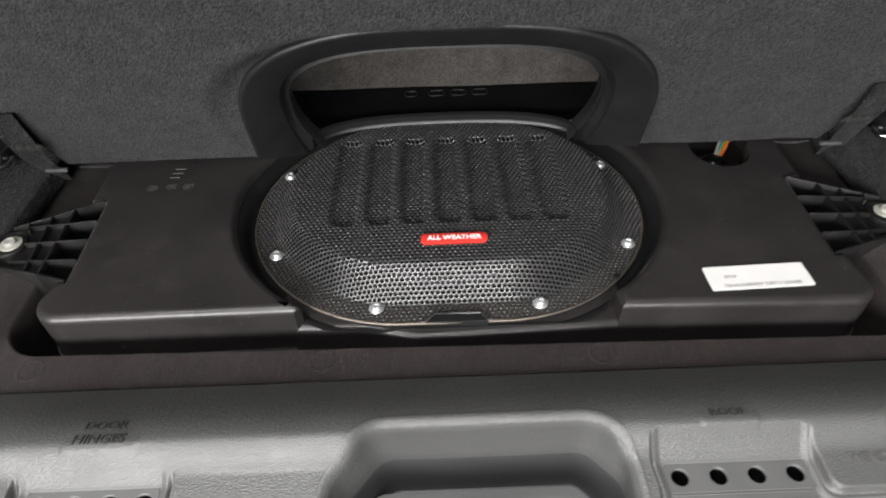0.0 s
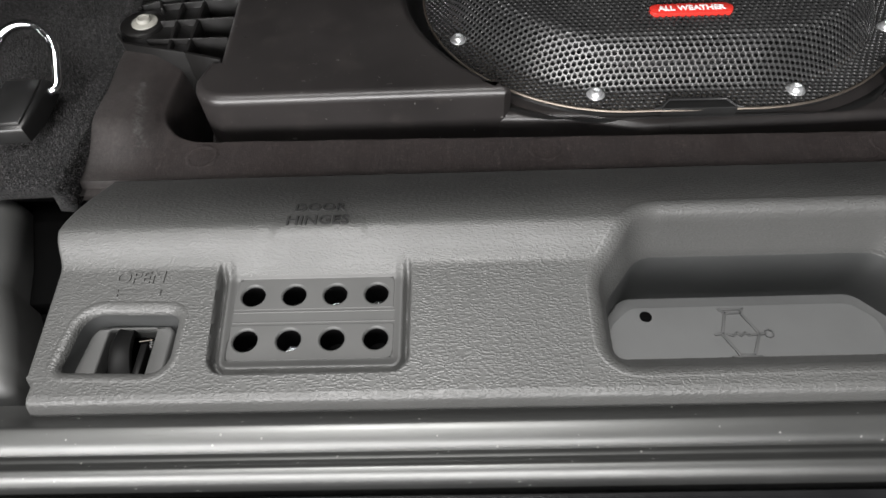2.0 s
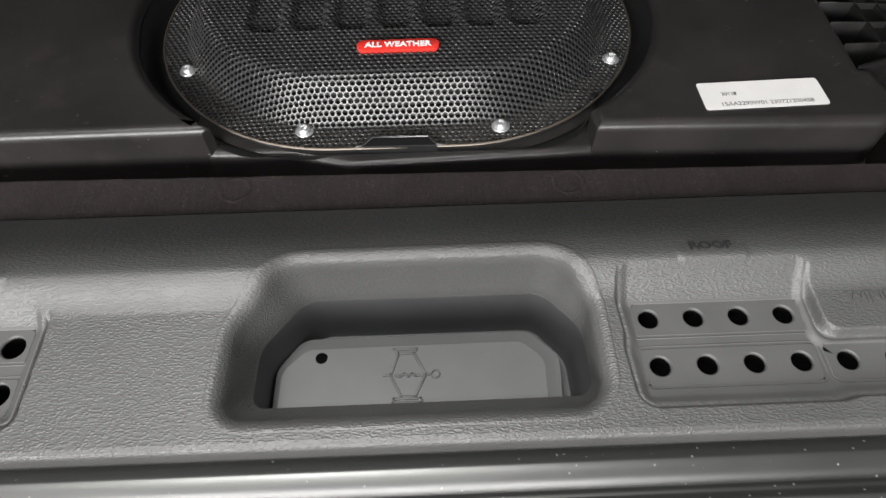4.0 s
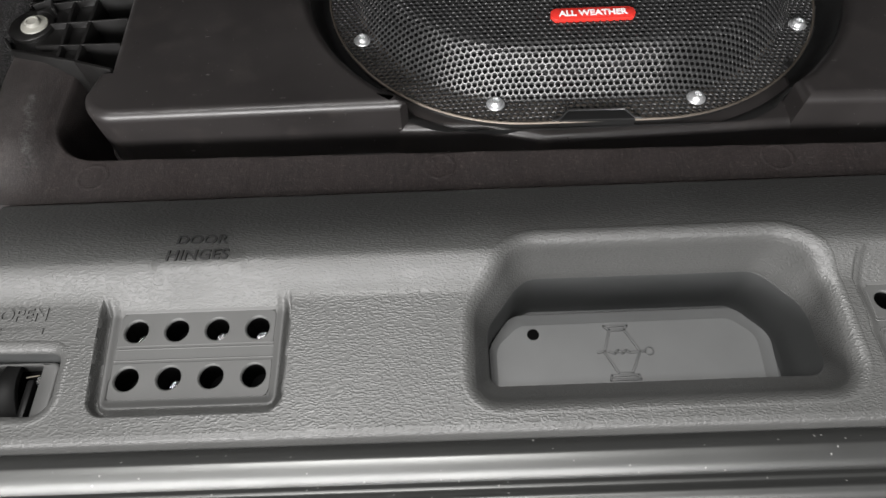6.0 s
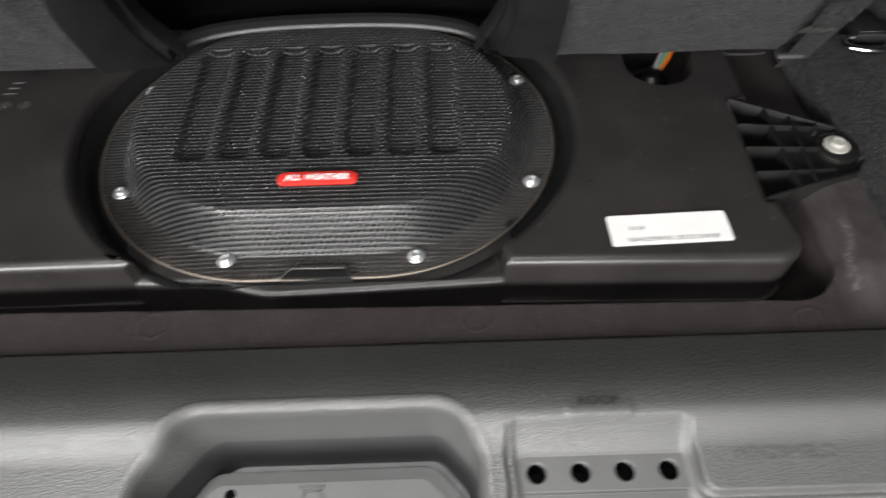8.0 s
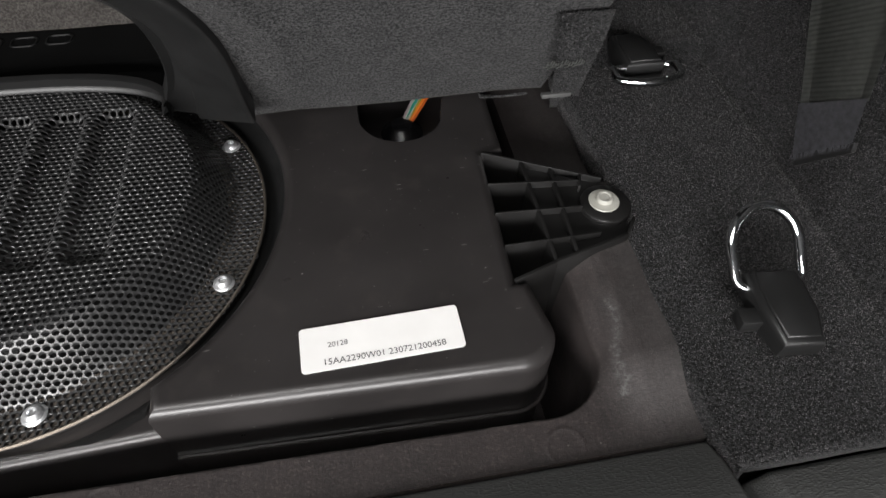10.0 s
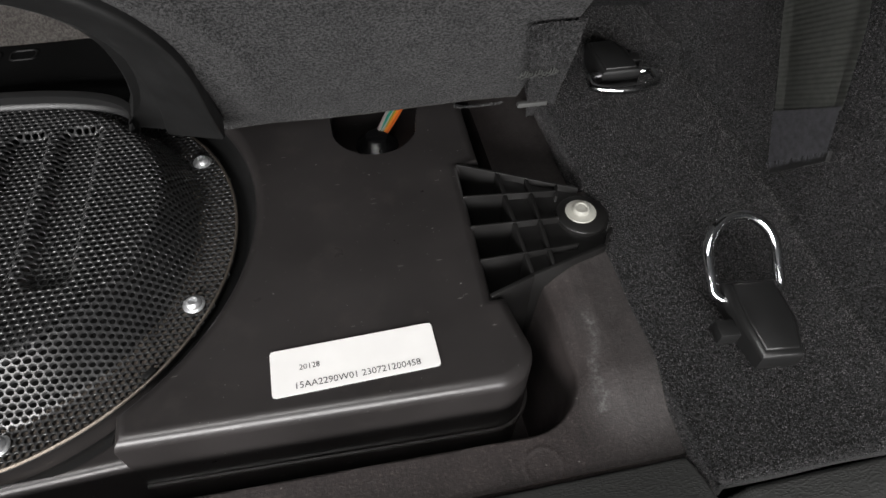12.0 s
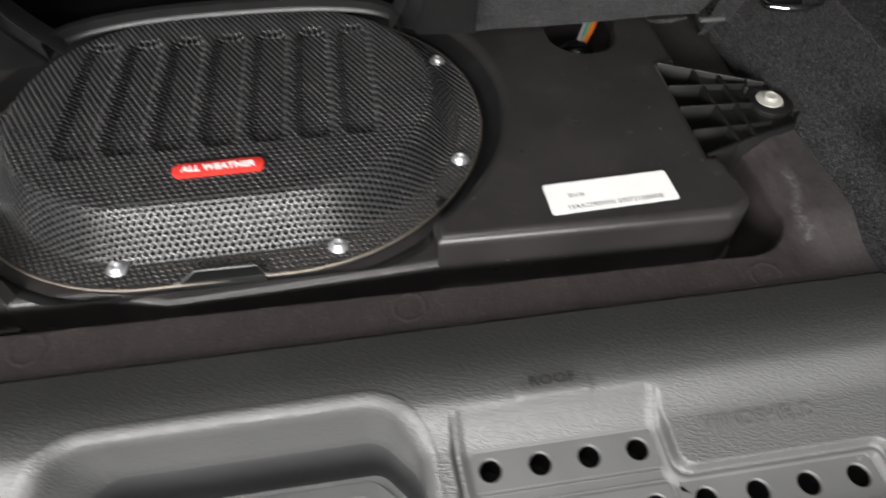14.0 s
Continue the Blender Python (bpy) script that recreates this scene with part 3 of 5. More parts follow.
def inset_ring(corners, d, n=7):
    """Plan outline with filleted corners, moved inwards by d. corners: x, y, radius, counter-clockwise."""
    m = len(corners)
    lines = []
    for a, b in zip(corners, corners[1:] + corners[:1]):
        dx, dy = b[0] - a[0], b[1] - a[1]
        ln = math.hypot(dx, dy)
        lines.append((a[0] - dy / ln * d, a[1] + dx / ln * d, dx / ln, dy / ln))
    out = []
    for i in range(m):
        p, q = lines[i - 1], lines[i]
        det = p[2] * q[3] - p[3] * q[2]
        u = ((q[0] - p[0]) * q[3] - (q[1] - p[1]) * q[2]) / det
        vx_, vy_ = p[0] + p[2] * u, p[1] + p[3] * u
        r = max(corners[i][2] - d, 0.0025)
        turn = math.acos(max(-1, min(1, p[2] * q[2] + p[3] * q[3])))
        back = r * math.tan(turn / 2)
        cx, cy = vx_ - p[2] * back - p[3] * r, vy_ - p[3] * back + p[2] * r
        a0 = math.atan2(-p[2], p[3])
        for k in range(n + 1):
            a = a0 + turn * k / n
            out.append((cx + r * math.cos(a), cy + r * math.sin(a)))
    # fill in the straight runs
    full = []
    for i in range(m):
        full += out[i * (n + 1):(i + 1) * (n + 1)]
        a, b = full[-1], out[((i + 1) % m) * (n + 1)]
        full += [(a[0] + (b[0] - a[0]) * k / 12, a[1] + (b[1] - a[1]) * k / 12) for k in range(1, 12)]
    return full


# the jack tray: the mouth in the sill, the edge half way down and the block on its floor
MOUTH = [(-0.0775, -0.2350, 0.012), (0.0940, -0.2345, 0.016), (0.0935, -0.1790, 0.026), (0.0785, -0.1585, 0.022), (-0.0545, -0.1590, 0.022), (-0.0765, -0.1890, 0.026)]
LEDGE = [(-0.0685, -0.2208, 0.006), (0.0920, -0.2204, 0.008), (0.0915, -0.1855, 0.022), (0.0735, -0.1640, 0.015), (-0.0475, -0.1640, 0.017), (-0.0680, -0.1905, 0.020)]
BLOCK = [(-0.0660, -0.2300, 0.006), (0.0810, -0.2300, 0.006), (0.0845, -0.1890, 0.013), (0.0690, -0.1725, 0.012), (-0.0535, -0.1730, 0.012), (-0.0658, -0.1905, 0.013)]
CROWN = [(-0.0625, -0.2300, 0.006), (0.0735, -0.2300, 0.006), (0.0755, -0.1905, 0.011), (0.0640, -0.1800, 0.010), (-0.0495, -0.1805, 0.011), (-0.0622, -0.1925, 0.012)]
POCKET = [(-0.3115, -0.2330, 0.004), (-0.2625, -0.2345, 0.009), (-0.2635, -0.2040, 0.006), (-0.3080, -0.2025, 0.010)]


def inside(ring, x, y):
    """Which grid points lie inside a plan outline (numpy)."""
    hit_ = np.zeros(x.shape, bool)
    for (ax, ay), (bx, by) in zip(ring, ring[1:] + ring[:1]):
        cross = ((ay > y) != (by > y))
        if ay != by:
            hit_ ^= cross & (x < (bx - ax) * (y - ay) / (by - ay) + ax)
    return hit_


def ground(x, y):
    return float(sill_height(np.array([x]), np.array([y]))[0])


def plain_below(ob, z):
    """The walls of a recess are moulded without the leather grain; their shade is in the colour."""
    ob.data.materials.append(SHADED_PLAIN)
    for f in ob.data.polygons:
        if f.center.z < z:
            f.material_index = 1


def basin(corners, steps):
    """A recess pressed into the sill: rows of (inset, depth); depth None lies on the sill itself."""
    rows = []
    for d, z, on in steps:
        rows.append([(x, y, (ground(x, y) + z) if on else z) for x, y in inset_ring(corners, d)])
    bm = loft(rows, True)
    last = [v for v in bm.verts][-len(rows[-1]):]
    bm.faces.new(last)
    return bm


scuff_plate = thing("scuff_plate", (0, -0.19, -0.03), "grey leather-grained plastic sill trim with a jack tray and bolt holes", "sill trim")
me = sheet(sx, sy, sz, "body", SILL, 70)
gone = inside(inset_ring(MOUTH, -0.0040), sx, sy) | inside(inset_ring(POCKET, -0.0030), sx, sy)
cut = (gone[:-1, :-1] & gone[1:, :-1] & gone[:-1, 1:] & gone[1:, 1:]).ravel()
me.materials.append(SMOOTH)
plate = ((left_recess(sx, sy) < -0.0050) & (sy < -0.1842)) | ((right_recess(sx, sy) < -0.0050) & (sy < -0.1818))
me.polygons.foreach_set("material_index", plate[:-1, :-1].astype(np.int32).ravel())
bm = bmesh.new()
bm.from_mesh(me)
bm.faces.ensure_lookup_table()
bmesh.ops.delete(bm, geom=[bm.faces[i] for i in np.nonzero(cut)[0]], context="FACES")
bm.to_mesh(me)
bm.free()
put("body", me, scuff_plate)


def jack_tray():
    """Grained upper wall falling from the mouth to a sharp ledge, then plain upright walls and a floor."""
    ledge = inset_ring(LEDGE, 0.0)
    rows = []
    for d, lift in ((-0.0058, -0.0004), (-0.0050, 0.00012), (-0.0040, 0.00010), (-0.0028, -0.0001), (-0.0016, -0.0005), (-0.0004, -0.0013), (0.0010, -0.0027), (0.0020, -0.0044)):
        rows.append([(x, y, ground(x, y) + lift) for x, y in inset_ring(MOUTH, d)])
    top = rows[-1]
    for f, g in ((0.14, 0.20), (0.30, 0.38), (0.50, 0.58), (0.72, 0.77), (0.90, 0.925), (0.97, 0.985), (1.0, 1.0)):
        rows.append([(a[0] + (b[0] - a[0]) * f, a[1] + (b[1] - a[1]) * f, a[2] + (-0.0180 - a[2]) * g) for a, b in zip(top, ledge)])
    for d, z in ((0.0004, -0.0186), (0.0012, -0.0500), (0.0030, -0.0535), (0.0080, -0.0540)):
        rows.append([(x, y, z) for x, y in inset_ring(LEDGE, d)])
    bm = loft(rows, True)
    bm.verts.ensure_lookup_table()
    bm.faces.new([v for v in bm.verts][-len(rows[-1]):])
    return bm


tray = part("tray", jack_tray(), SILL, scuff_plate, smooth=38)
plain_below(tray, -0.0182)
rows = [[(x, y, z) for x, y in inset_ring(ring, d)] for ring, d, z in ((BLOCK, -0.0008, -0.0545), (BLOCK, 0.0, -0.0440), (BLOCK, 0.0006, -0.0430), (CROWN, -0.0006, -0.0409), (CROWN, 0.0, -0.0405), (CROWN, 0.0008, -0.0404))]
bm = loft(rows, True)
bm.faces.new([v for v in bm.verts][-len(rows[-1]):])
part("tray_floor", bm, TRAYFLOOR_LIT, scuff_plate, smooth=24)
# black disc laid on the floor in place of the drain's dark inside
part("drain_shade", lathe([(0.0032, -0.0404), (0.0029, -0.0400), (0.0, -0.0400)], 20, (-0.0421, -0.1858, 0.0)), SHADE_BLACK, scuff_plate)
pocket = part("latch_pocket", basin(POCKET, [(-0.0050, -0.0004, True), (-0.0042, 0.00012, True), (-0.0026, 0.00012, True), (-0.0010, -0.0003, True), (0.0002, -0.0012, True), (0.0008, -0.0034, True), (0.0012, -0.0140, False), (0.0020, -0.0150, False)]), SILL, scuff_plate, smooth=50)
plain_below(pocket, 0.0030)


def strip_outline(box, d, n=5):
    """A strip's rounded outline moved outwards by d."""
    x0, y0, x1, y1, ru, rl = box
    pts = []
    for cx, cy, r, a in ((x1, y1, ru, 0), (x0, y1, ru, 90), (x0, y0, rl, 180), (x1, y0, rl, 270)):
        sx_, sy_ = (1 if cx == x1 else -1), (1 if cy == y1 else -1)
        for i in range(n + 1):
            t = radians(a + 90 * i / n)
            pts.append((cx - sx_ * r + (r + d) * math.cos(t), cy - sy_ * r + (r + d) * math.sin(t)))
    return pts


def hole_strip(row, z, rad, box):
    """A strip with four bored holes, set into a narrow groove."""
    x0, y0, x1, y1, ru, rl = box
    cx0, cy0, hx, hy = (x0 + x1) / 2, (y0 + y1) / 2, (x1 - x0) / 2, (y1 - y0) / 2
    verts, faces, bores = [], [], []
    n = 40

    def add(p):
        verts.append(p)
        return len(verts) - 1

    def reach(cx, cy, c, s, xa, xb):
        """How far a ray from the hole's centre runs within the strip and within its cell."""
        f = min((xb - cx) / c if c > 1e-6 else ((xa - cx) / c if c < -1e-6 else 9), (y1 - cy) / s if s > 1e-6 else ((y0 - cy) / s if s < -1e-6 else 9))
        r = ru if s > 0 else rl
        lo, hi = 0.0, f
        for _ in range(22):
            m_ = (lo + hi) / 2
            out = float(sd_box(np.float64(cx + c * m_), np.float64(cy + s * m_), cx0, cy0, hx, hy, r)) > 0
            lo, hi = (lo, m_) if out else (m_, hi)
        return lo
    for k, (cx, cy) in enumerate(row):
        xa = x0 if k == 0 else (row[k - 1][0] + cx) / 2
        xb = x1 if k == 3 else (row[k + 1][0] + cx) / 2
        outer, lip, inner, deep, under = [], [], [], [], []
        angles = [2 * math.pi * (i + 0.5) / n for i in range(n)]
        for ca in (math.atan2(y1 - cy, xb - cx), math.atan2(y1 - cy, xa - cx), math.atan2(y0 - cy, xa - cx) + 2 * math.pi, math.atan2(y0 - cy, xb - cx) + 2 * math.pi):
            k_ = min(range(n), key=lambda i: abs(angles[i] - ca))
            angles[k_] = ca
        for a in angles:
            c, s = math.cos(a), math.sin(a)
            f = reach(cx, cy, c, s, xa, xb)
            outer.append(add((cx + c * f, cy + s * f, z)))
            lip.append(add((cx + c * (rad + 0.0006), cy + s * (rad + 0.0006), z)))
            inner.append(add((cx + c * rad, cy + s * rad, z - 0.0006)))
            deep.append(add((cx + c * rad, cy + s * rad, z - 0.0016)))
            under.append(add((cx + c * (rad + 0.0004), cy + s * (rad + 0.0004), z - 0.0170)))
        for i in range(n):
            j = (i + 1) % n
            for a, b in ((outer, lip), (lip, inner), (inner, deep)):
                faces.append((a[i], a[j], b[j], b[i]))
            bores.append(len(faces))
            faces.append((deep[i], deep[j], under[j], under[i]))
    # rounded shoulder, groove and a thin flange on the plate
    rings = [[add((x, y, z + dz)) for x, y in strip_outline(box, d)] for d, dz in ((0.0, 0.0), (0.00025, -0.00015), (0.00035, -0.0022), (0.00122, -0.0022), (0.00132, -0.00015), (0.0016, 0.0000), (0.0019, -0.0004))]
    for a, b in zip(rings, rings[1:]):
        for i in range(len(a)):
            j = (i + 1) % len(a)
            faces.append((a[i], a[j], b[j], b[i]))
    me = as_mesh("hole_strip", verts, faces, SMOOTH, 0)
    # bore walls coloured near-black for the darkness inside the holes
    me.materials.append(SHADE_BLACK)
    for i in bores:
        me.polygons[i].material_index = 1
    bm = bmesh.new()
    bm.from_mesh(me)
    bmesh.ops.remove_doubles(bm, verts=bm.verts, dist=3e-5)
    bmesh.ops.recalc_face_normals(bm, faces=bm.faces)
    bm.to_mesh(me)
    bm.free()
    me.shade_smooth()
    me.set_sharp_from_angle(angle=radians(30))
    return me


for rows, boxes, z, rad in ((LROW, LSTRIP, LPLATE + 0.0003, 0.0055), (RROW, RSTRIP, RPLATE + 0.0003, 0.0047)):
    for row, box in zip(rows, boxes):
        put("hole_strip", hole_strip(row, z, rad, box), scuff_plate, "smooth grey strip with four bored holes")
        # black box that closes the bores and stands for the dark void below
        part("pit_shade", box_bm((row[0][0] + row[3][0]) / 2, row[0][1], z - 0.030, row[3][0] - row[0][0] + 0.014, 0.0140, 0.028, 0.0005), SHADE_BLACK, scuff_plate)
for row, k in ((0, 0), (0, 2), (0, 3), (1, 1)):
    part("stored_bolt", lathe([(0.0050, -0.0140), (0.0050, -0.0100), (0.0044, -0.0088), (0.0030, -0.0080), (0.0026, -0.0084), (0.0022, -0.0110), (0.0, -0.0110)], 16, (LROW[row][k][0] - 0.0004, LROW[row][k][1] - 0.0008, -0.0010)), CHROME, scuff_plate, "bright head of a stored bolt")

# words moulded into the trim
def lay(x, y, z, tilt=0.0, turn=0.0):
    return pose(x, y, z, tilt, 0, turn)


def moulded(name, text, size, x, y, material, lift):
    """Raised words that follow the swell of the trim."""
    ob = writing(name, text, size, lay(x, y, 0), material, scuff_plate, 0.0005, bold=0.00012)
    bm = bmesh.new()
    bm.from_mesh(ob.data)
    for k in range(-8, 9):
        bmesh.ops.bisect_plane(bm, geom=bm.verts[:] + bm.edges[:] + bm.faces[:], dist=1e-6, plane_co=(x, y + k * 0.0006, 0), plane_no=(0, 1, 0))
    for v in bm.verts:
        v.co.z += ground(v.co.x, v.co.y) + lift
    bm.to_mesh(ob.data)
    bm.free()


# DOOR, HINGES and ROOF carry their relief shade as colour
moulded("door_lettering", "DOOR", 0.0083, -0.2045, -0.1535, SHADED_LETTER, 0.0003)
moulded("hinges_lettering", "HINGES", 0.0087, -0.2045, -0.1632, SHADED_LETTER, 0.0003)
moulded("open_lettering", "OPEN", 0.0090, -0.2865, -0.1865, SILL, 0.0002)
moulded("roof_lettering", "ROOF", 0.0076, 0.1510, -0.1615, SHADED_LETTER, 0.0003)
moulded("windshield_lettering", "WINDSHIELD", 0.0086, 0.2380, -0.1872, SILL, 0.0002)
arrow = prism([(-0.2985, -0.1945), (-0.2950, -0.1928), (-0.2950, -0.1939), (-0.2760, -0.1939), (-0.2760, -0.1930), (-0.2750, -0.1930), (-0.2750, -0.1960), (-0.2760, -0.1960), (-0.2760, -0.1951), (-0.2950, -0.1951), (-0.2950, -0.1962)], 0.0050, 0.0069, 0.0002, 1)
part("arrow_mark", arrow, SILL, scuff_plate)

# jack symbol in the tray floor, its relief shading put into a darker colour
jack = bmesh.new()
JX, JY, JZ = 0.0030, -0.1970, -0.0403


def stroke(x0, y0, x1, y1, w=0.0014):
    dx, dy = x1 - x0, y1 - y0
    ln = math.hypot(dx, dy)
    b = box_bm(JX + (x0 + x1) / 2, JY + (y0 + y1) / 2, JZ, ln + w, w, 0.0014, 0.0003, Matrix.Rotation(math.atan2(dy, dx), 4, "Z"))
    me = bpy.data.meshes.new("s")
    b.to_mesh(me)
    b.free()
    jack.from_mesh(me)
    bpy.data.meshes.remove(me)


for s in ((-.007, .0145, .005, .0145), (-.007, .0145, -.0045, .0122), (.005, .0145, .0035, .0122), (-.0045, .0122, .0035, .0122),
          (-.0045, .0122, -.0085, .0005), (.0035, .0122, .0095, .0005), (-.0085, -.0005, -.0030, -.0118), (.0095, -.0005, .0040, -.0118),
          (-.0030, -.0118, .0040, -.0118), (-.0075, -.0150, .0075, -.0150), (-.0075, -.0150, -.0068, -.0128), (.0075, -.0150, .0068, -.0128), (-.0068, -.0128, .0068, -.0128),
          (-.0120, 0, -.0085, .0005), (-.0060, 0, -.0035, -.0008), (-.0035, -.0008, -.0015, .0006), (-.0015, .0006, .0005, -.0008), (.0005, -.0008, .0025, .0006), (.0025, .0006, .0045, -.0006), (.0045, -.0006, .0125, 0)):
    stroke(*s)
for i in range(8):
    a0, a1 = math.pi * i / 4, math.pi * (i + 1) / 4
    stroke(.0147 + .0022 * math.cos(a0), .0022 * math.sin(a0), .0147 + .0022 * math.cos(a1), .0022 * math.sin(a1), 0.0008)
part("jack_symbol", jack, plastic("symbol_relief_shade", (0.060, 0.061, 0.061), (0.072, 0.073, 0.073), 0.5, 1500, 0.05, 40), scuff_plate)

# latch lever in its pocket
plate_edge, slot_edge = (-0.3115, -0.2360, -0.2705, -0.2050), (-0.3008, -0.2330, -0.2785, -0.2064)


def grown(box, d, r):
    x0, y0, x1, y1 = box
    return rounded(x0 - d, y0 - d, x1 + d, y1 + d, r, 5)


rows = [[(x, y, z) for x, y in grown(box, d, r)] for box, d, r, z in ((plate_edge, 0.0, 0.004, -0.0148), (plate_edge, 0.0, 0.004, -0.0070), (plate_edge, -0.0006, 0.0034, -0.0062), (plate_edge, -0.0014, 0.0028, -0.0060),
                                                                       (slot_edge, 0.0008, 0.0022, -0.0060), (slot_edge, 0.0002, 0.0016, -0.0063), (slot_edge, 0.0, 0.0014, -0.0070), (slot_edge, 0.0, 0.0014, -0.0145))]
latch = part("latch_plate", loft(rows, True), SMOOTH, scuff_plate, smooth=50)
# black floor painting the shade at the bottom of the slot
part("slot", box_bm(-0.28965, -0.2197, -0.0150, 0.0235, 0.0280, 0.0016, 0.0003), SHADE_BLACK, latch)
lever_rows = []
for f in np.linspace(0, 1, 17):
    y, z = -0.2325 + 0.0262 * f, -0.0125 + 0.0098 * math.sin(0.30 + f * 2.1)
    w, cx = 0.0050 * (1.0 - 0.34 * f ** 2), -0.2898 - 0.0028 * f
    lever_rows.append([(cx + dx * w, y, z + dz) for dx, dz in ((-1.0, -0.0034), (-1.04, -0.0008), (-0.96, 0.0002), (-0.78, 0.0004), (-0.60, -0.0002), (0.0, -0.0010), (0.60, -0.0012), (0.92, -0.0010), (1.0, -0.0018), (1.0, -0.0034))])
bm = loft(lever_rows, True)
bmesh.ops.holes_fill(bm, edges=bm.edges, sides=0)
bmesh.ops.recalc_face_normals(bm, faces=bm.faces)
part("latch_lever", bm, LEVER, scuff_plate, "black curved latch lever")
part("latch_hinge", box_bm(-0.2832, -0.2225, -0.0098, 0.0036, 0.0190, 0.0060, 0.0012), LEVER, latch)
part("latch_striker", tube([(-0.2870, -0.2112, -0.0092), (-0.2810, -0.2104, -0.0092)], 0.0003, 8), RAW, latch, "bright steel striker")
part("latch_spring", tube([(-0.2812 + 0.0006 * math.cos(k * 1.3), -0.2112 - 0.0008 * k / 3, -0.0098 + 0.0006 * math.sin(k * 1.3)) for k in range(14)], 0.00025, 6), ZINC, latch, "thin steel spring")


# ---- subwoofer: enclosure, grille, screws, brackets, label ----
CX, CY = 0.0, 0.050
sub = thing("subwoofer", (0, 0.05, -0.06), "black plastic car subwoofer enclosure with a perforated metal grille", "subwoofer")


def oval(hx, hy, r, n=24):
    return [(x + CX, y + CY) for x, y in rounded(-hx, -hy, hx, hy, r, n)]


def enclosure_outline():
    """C-shaped plan of the raised top: outer rim, then back along the oval dish."""
    pts = []

    def corner(cx, cy, r, a0, a1, n=7):
        for i in range(n + 1):
            t = radians(a0 + (a1 - a0) * i / n)
            pts.append((cx + r * math.cos(t), cy + r * math.sin(t)))
    pts.append((0.1135, -0.0755))
    corner(0.2720, -0.0605, 0.0190, -90, 0, 14)
    pts.append((0.2860, -0.0335))
    pts.append((0.2800, -0.0330))
    pts.append((0.2830, 0.0560))
    pts.append((0.2960, 0.0600))
    corner(0.2880, 0.2500, 0.012, 0, 90, 3)
    corner(-0.2880, 0.2500, 0.012, 90, 180, 3)
    pts.append((-0.2960, 0.0600))
    pts.append((-0.2830, 0.0560))
    pts.append((-0.2800, -0.0330))
    pts.append((-0.2860, -0.0335))
    corner(-0.2720, -0.0515, 0.0190, 180, 270, 14)
    pts.append((-0.1100, -0.0690))
    dish = [p for p in oval(0.1705, 0.1340, 0.1335, 26)]
    # from the left step round the back to the right step
    start = min(range(len(dish)), key=lambda i: math.hypot(dish[i][0] + 0.1060, dish[i][1] + 0.062) if dish[i][0] < 0 and dish[i][1] < 0 else 9)
    k, run = start, []
    while True:
        run.append(dish[k])
        k = (k - 1) % len(dish)
        if dish[k][0] > 0 and dish[k][1] < -0.0615:
            break
    return pts + run


WELL = [(0.2160, 0.1700)] + [(0.2410 - 0.0250 * math.cos(math.pi * i / 20), 0.0985 - 0.0245 * math.sin(math.pi * i / 20)) for i in range(21)] + [(0.2690, 0.1100), (0.2760, 0.1200), (0.2780, 0.1320), (0.2780, 0.1700)]
raised = filleted(enclosure_outline(), -0.060, 0.0145, 0.0062, 7, WELL)
body = part("enclosure", raised, BOX, sub)
wn = body.modifiers.new("weighted", "WEIGHTED_NORMAL")
wn.keep_sharp = True
# lower deck that carries the grille, with its uneven front lip
deck = [(0.1142, -0.0758), (0.1240, -0.0690)]
deck += [(0.1240, 0.205), (-0.1240, 0.205), (-0.1240, -0.0625), (-0.1108, -0.0698), (-0.0620, -0.0715), (-0.0450, -0.0765), (-0.0280, -0.0815), (0.0200, -0.0800)]
lower = part("front_deck", filleted(deck, -0.060, -0.0052, 0.0052, 6), BOX, sub)
lower.modifiers.new("weighted", "WEIGHTED_NORMAL").keep_sharp = True
# sloping side of the dish, its shade put into a blacker plastic than the box's
outer, inner = oval(0.1712, 0.1347, 0.1342, 26), oval(0.1600, 0.1245, 0.1240, 26)
rows = []
for f, z in ((0.0, 0.0084), (0.12, 0.0060), (0.35, 0.0000), (0.60, -0.0052), (0.82, -0.0074), (1.0, -0.0078)):
    rows.append([(a[0] + (b[0] - a[0]) * f, max(a[1] + (b[1] - a[1]) * f, -0.0745), min(z, -0.0040 + 9 * (a[1] > -0.064) + 0) if a[1] < -0.064 else z) for a, b in zip(outer, inner)])
rows.append([(CX + (p[0] - CX) * 0.982, CY + (p[1] - CY) * 0.982, -0.0074) for p in inner])
rows.append([(CX + (p[0] - CX) * 0.978, CY + (p[1] - CY) * 0.978, -0.0036) for p in inner])
rows.append([(CX + (p[0] - CX) * 0.5, CY + (p[1] - CY) * 0.5, -0.0036) for p in inner])
part("dish", loft(rows, True), BLACK, sub)
for s in (-1, 1):
    part("step_web", box_bm(s * 0.1130, -0.0560, -0.0200, 0.0300, 0.0200, 0.0240, 0.0008), BLACK, sub)
for s, y0 in ((1, -0.0605), (-1, -0.0515)):
    pts = [(s * 0.114, y0 - 0.0198 + (0.004 if s > 0 else 0.0015), -0.0285), (s * 0.19, y0 - 0.0200 + 0.002, -0.0285)]
    pts += [(s * (0.2720 + 0.0202 * math.sin(radians(a))), y0 - 0.0202 * math.cos(radians(a)), -0.0285) for a in range(0, 91, 9)]
    pts += [(s * 0.2922, -0.036, -0.0285)]
    part("seam", tube(pts, 0.0011, 6), BOX, sub)

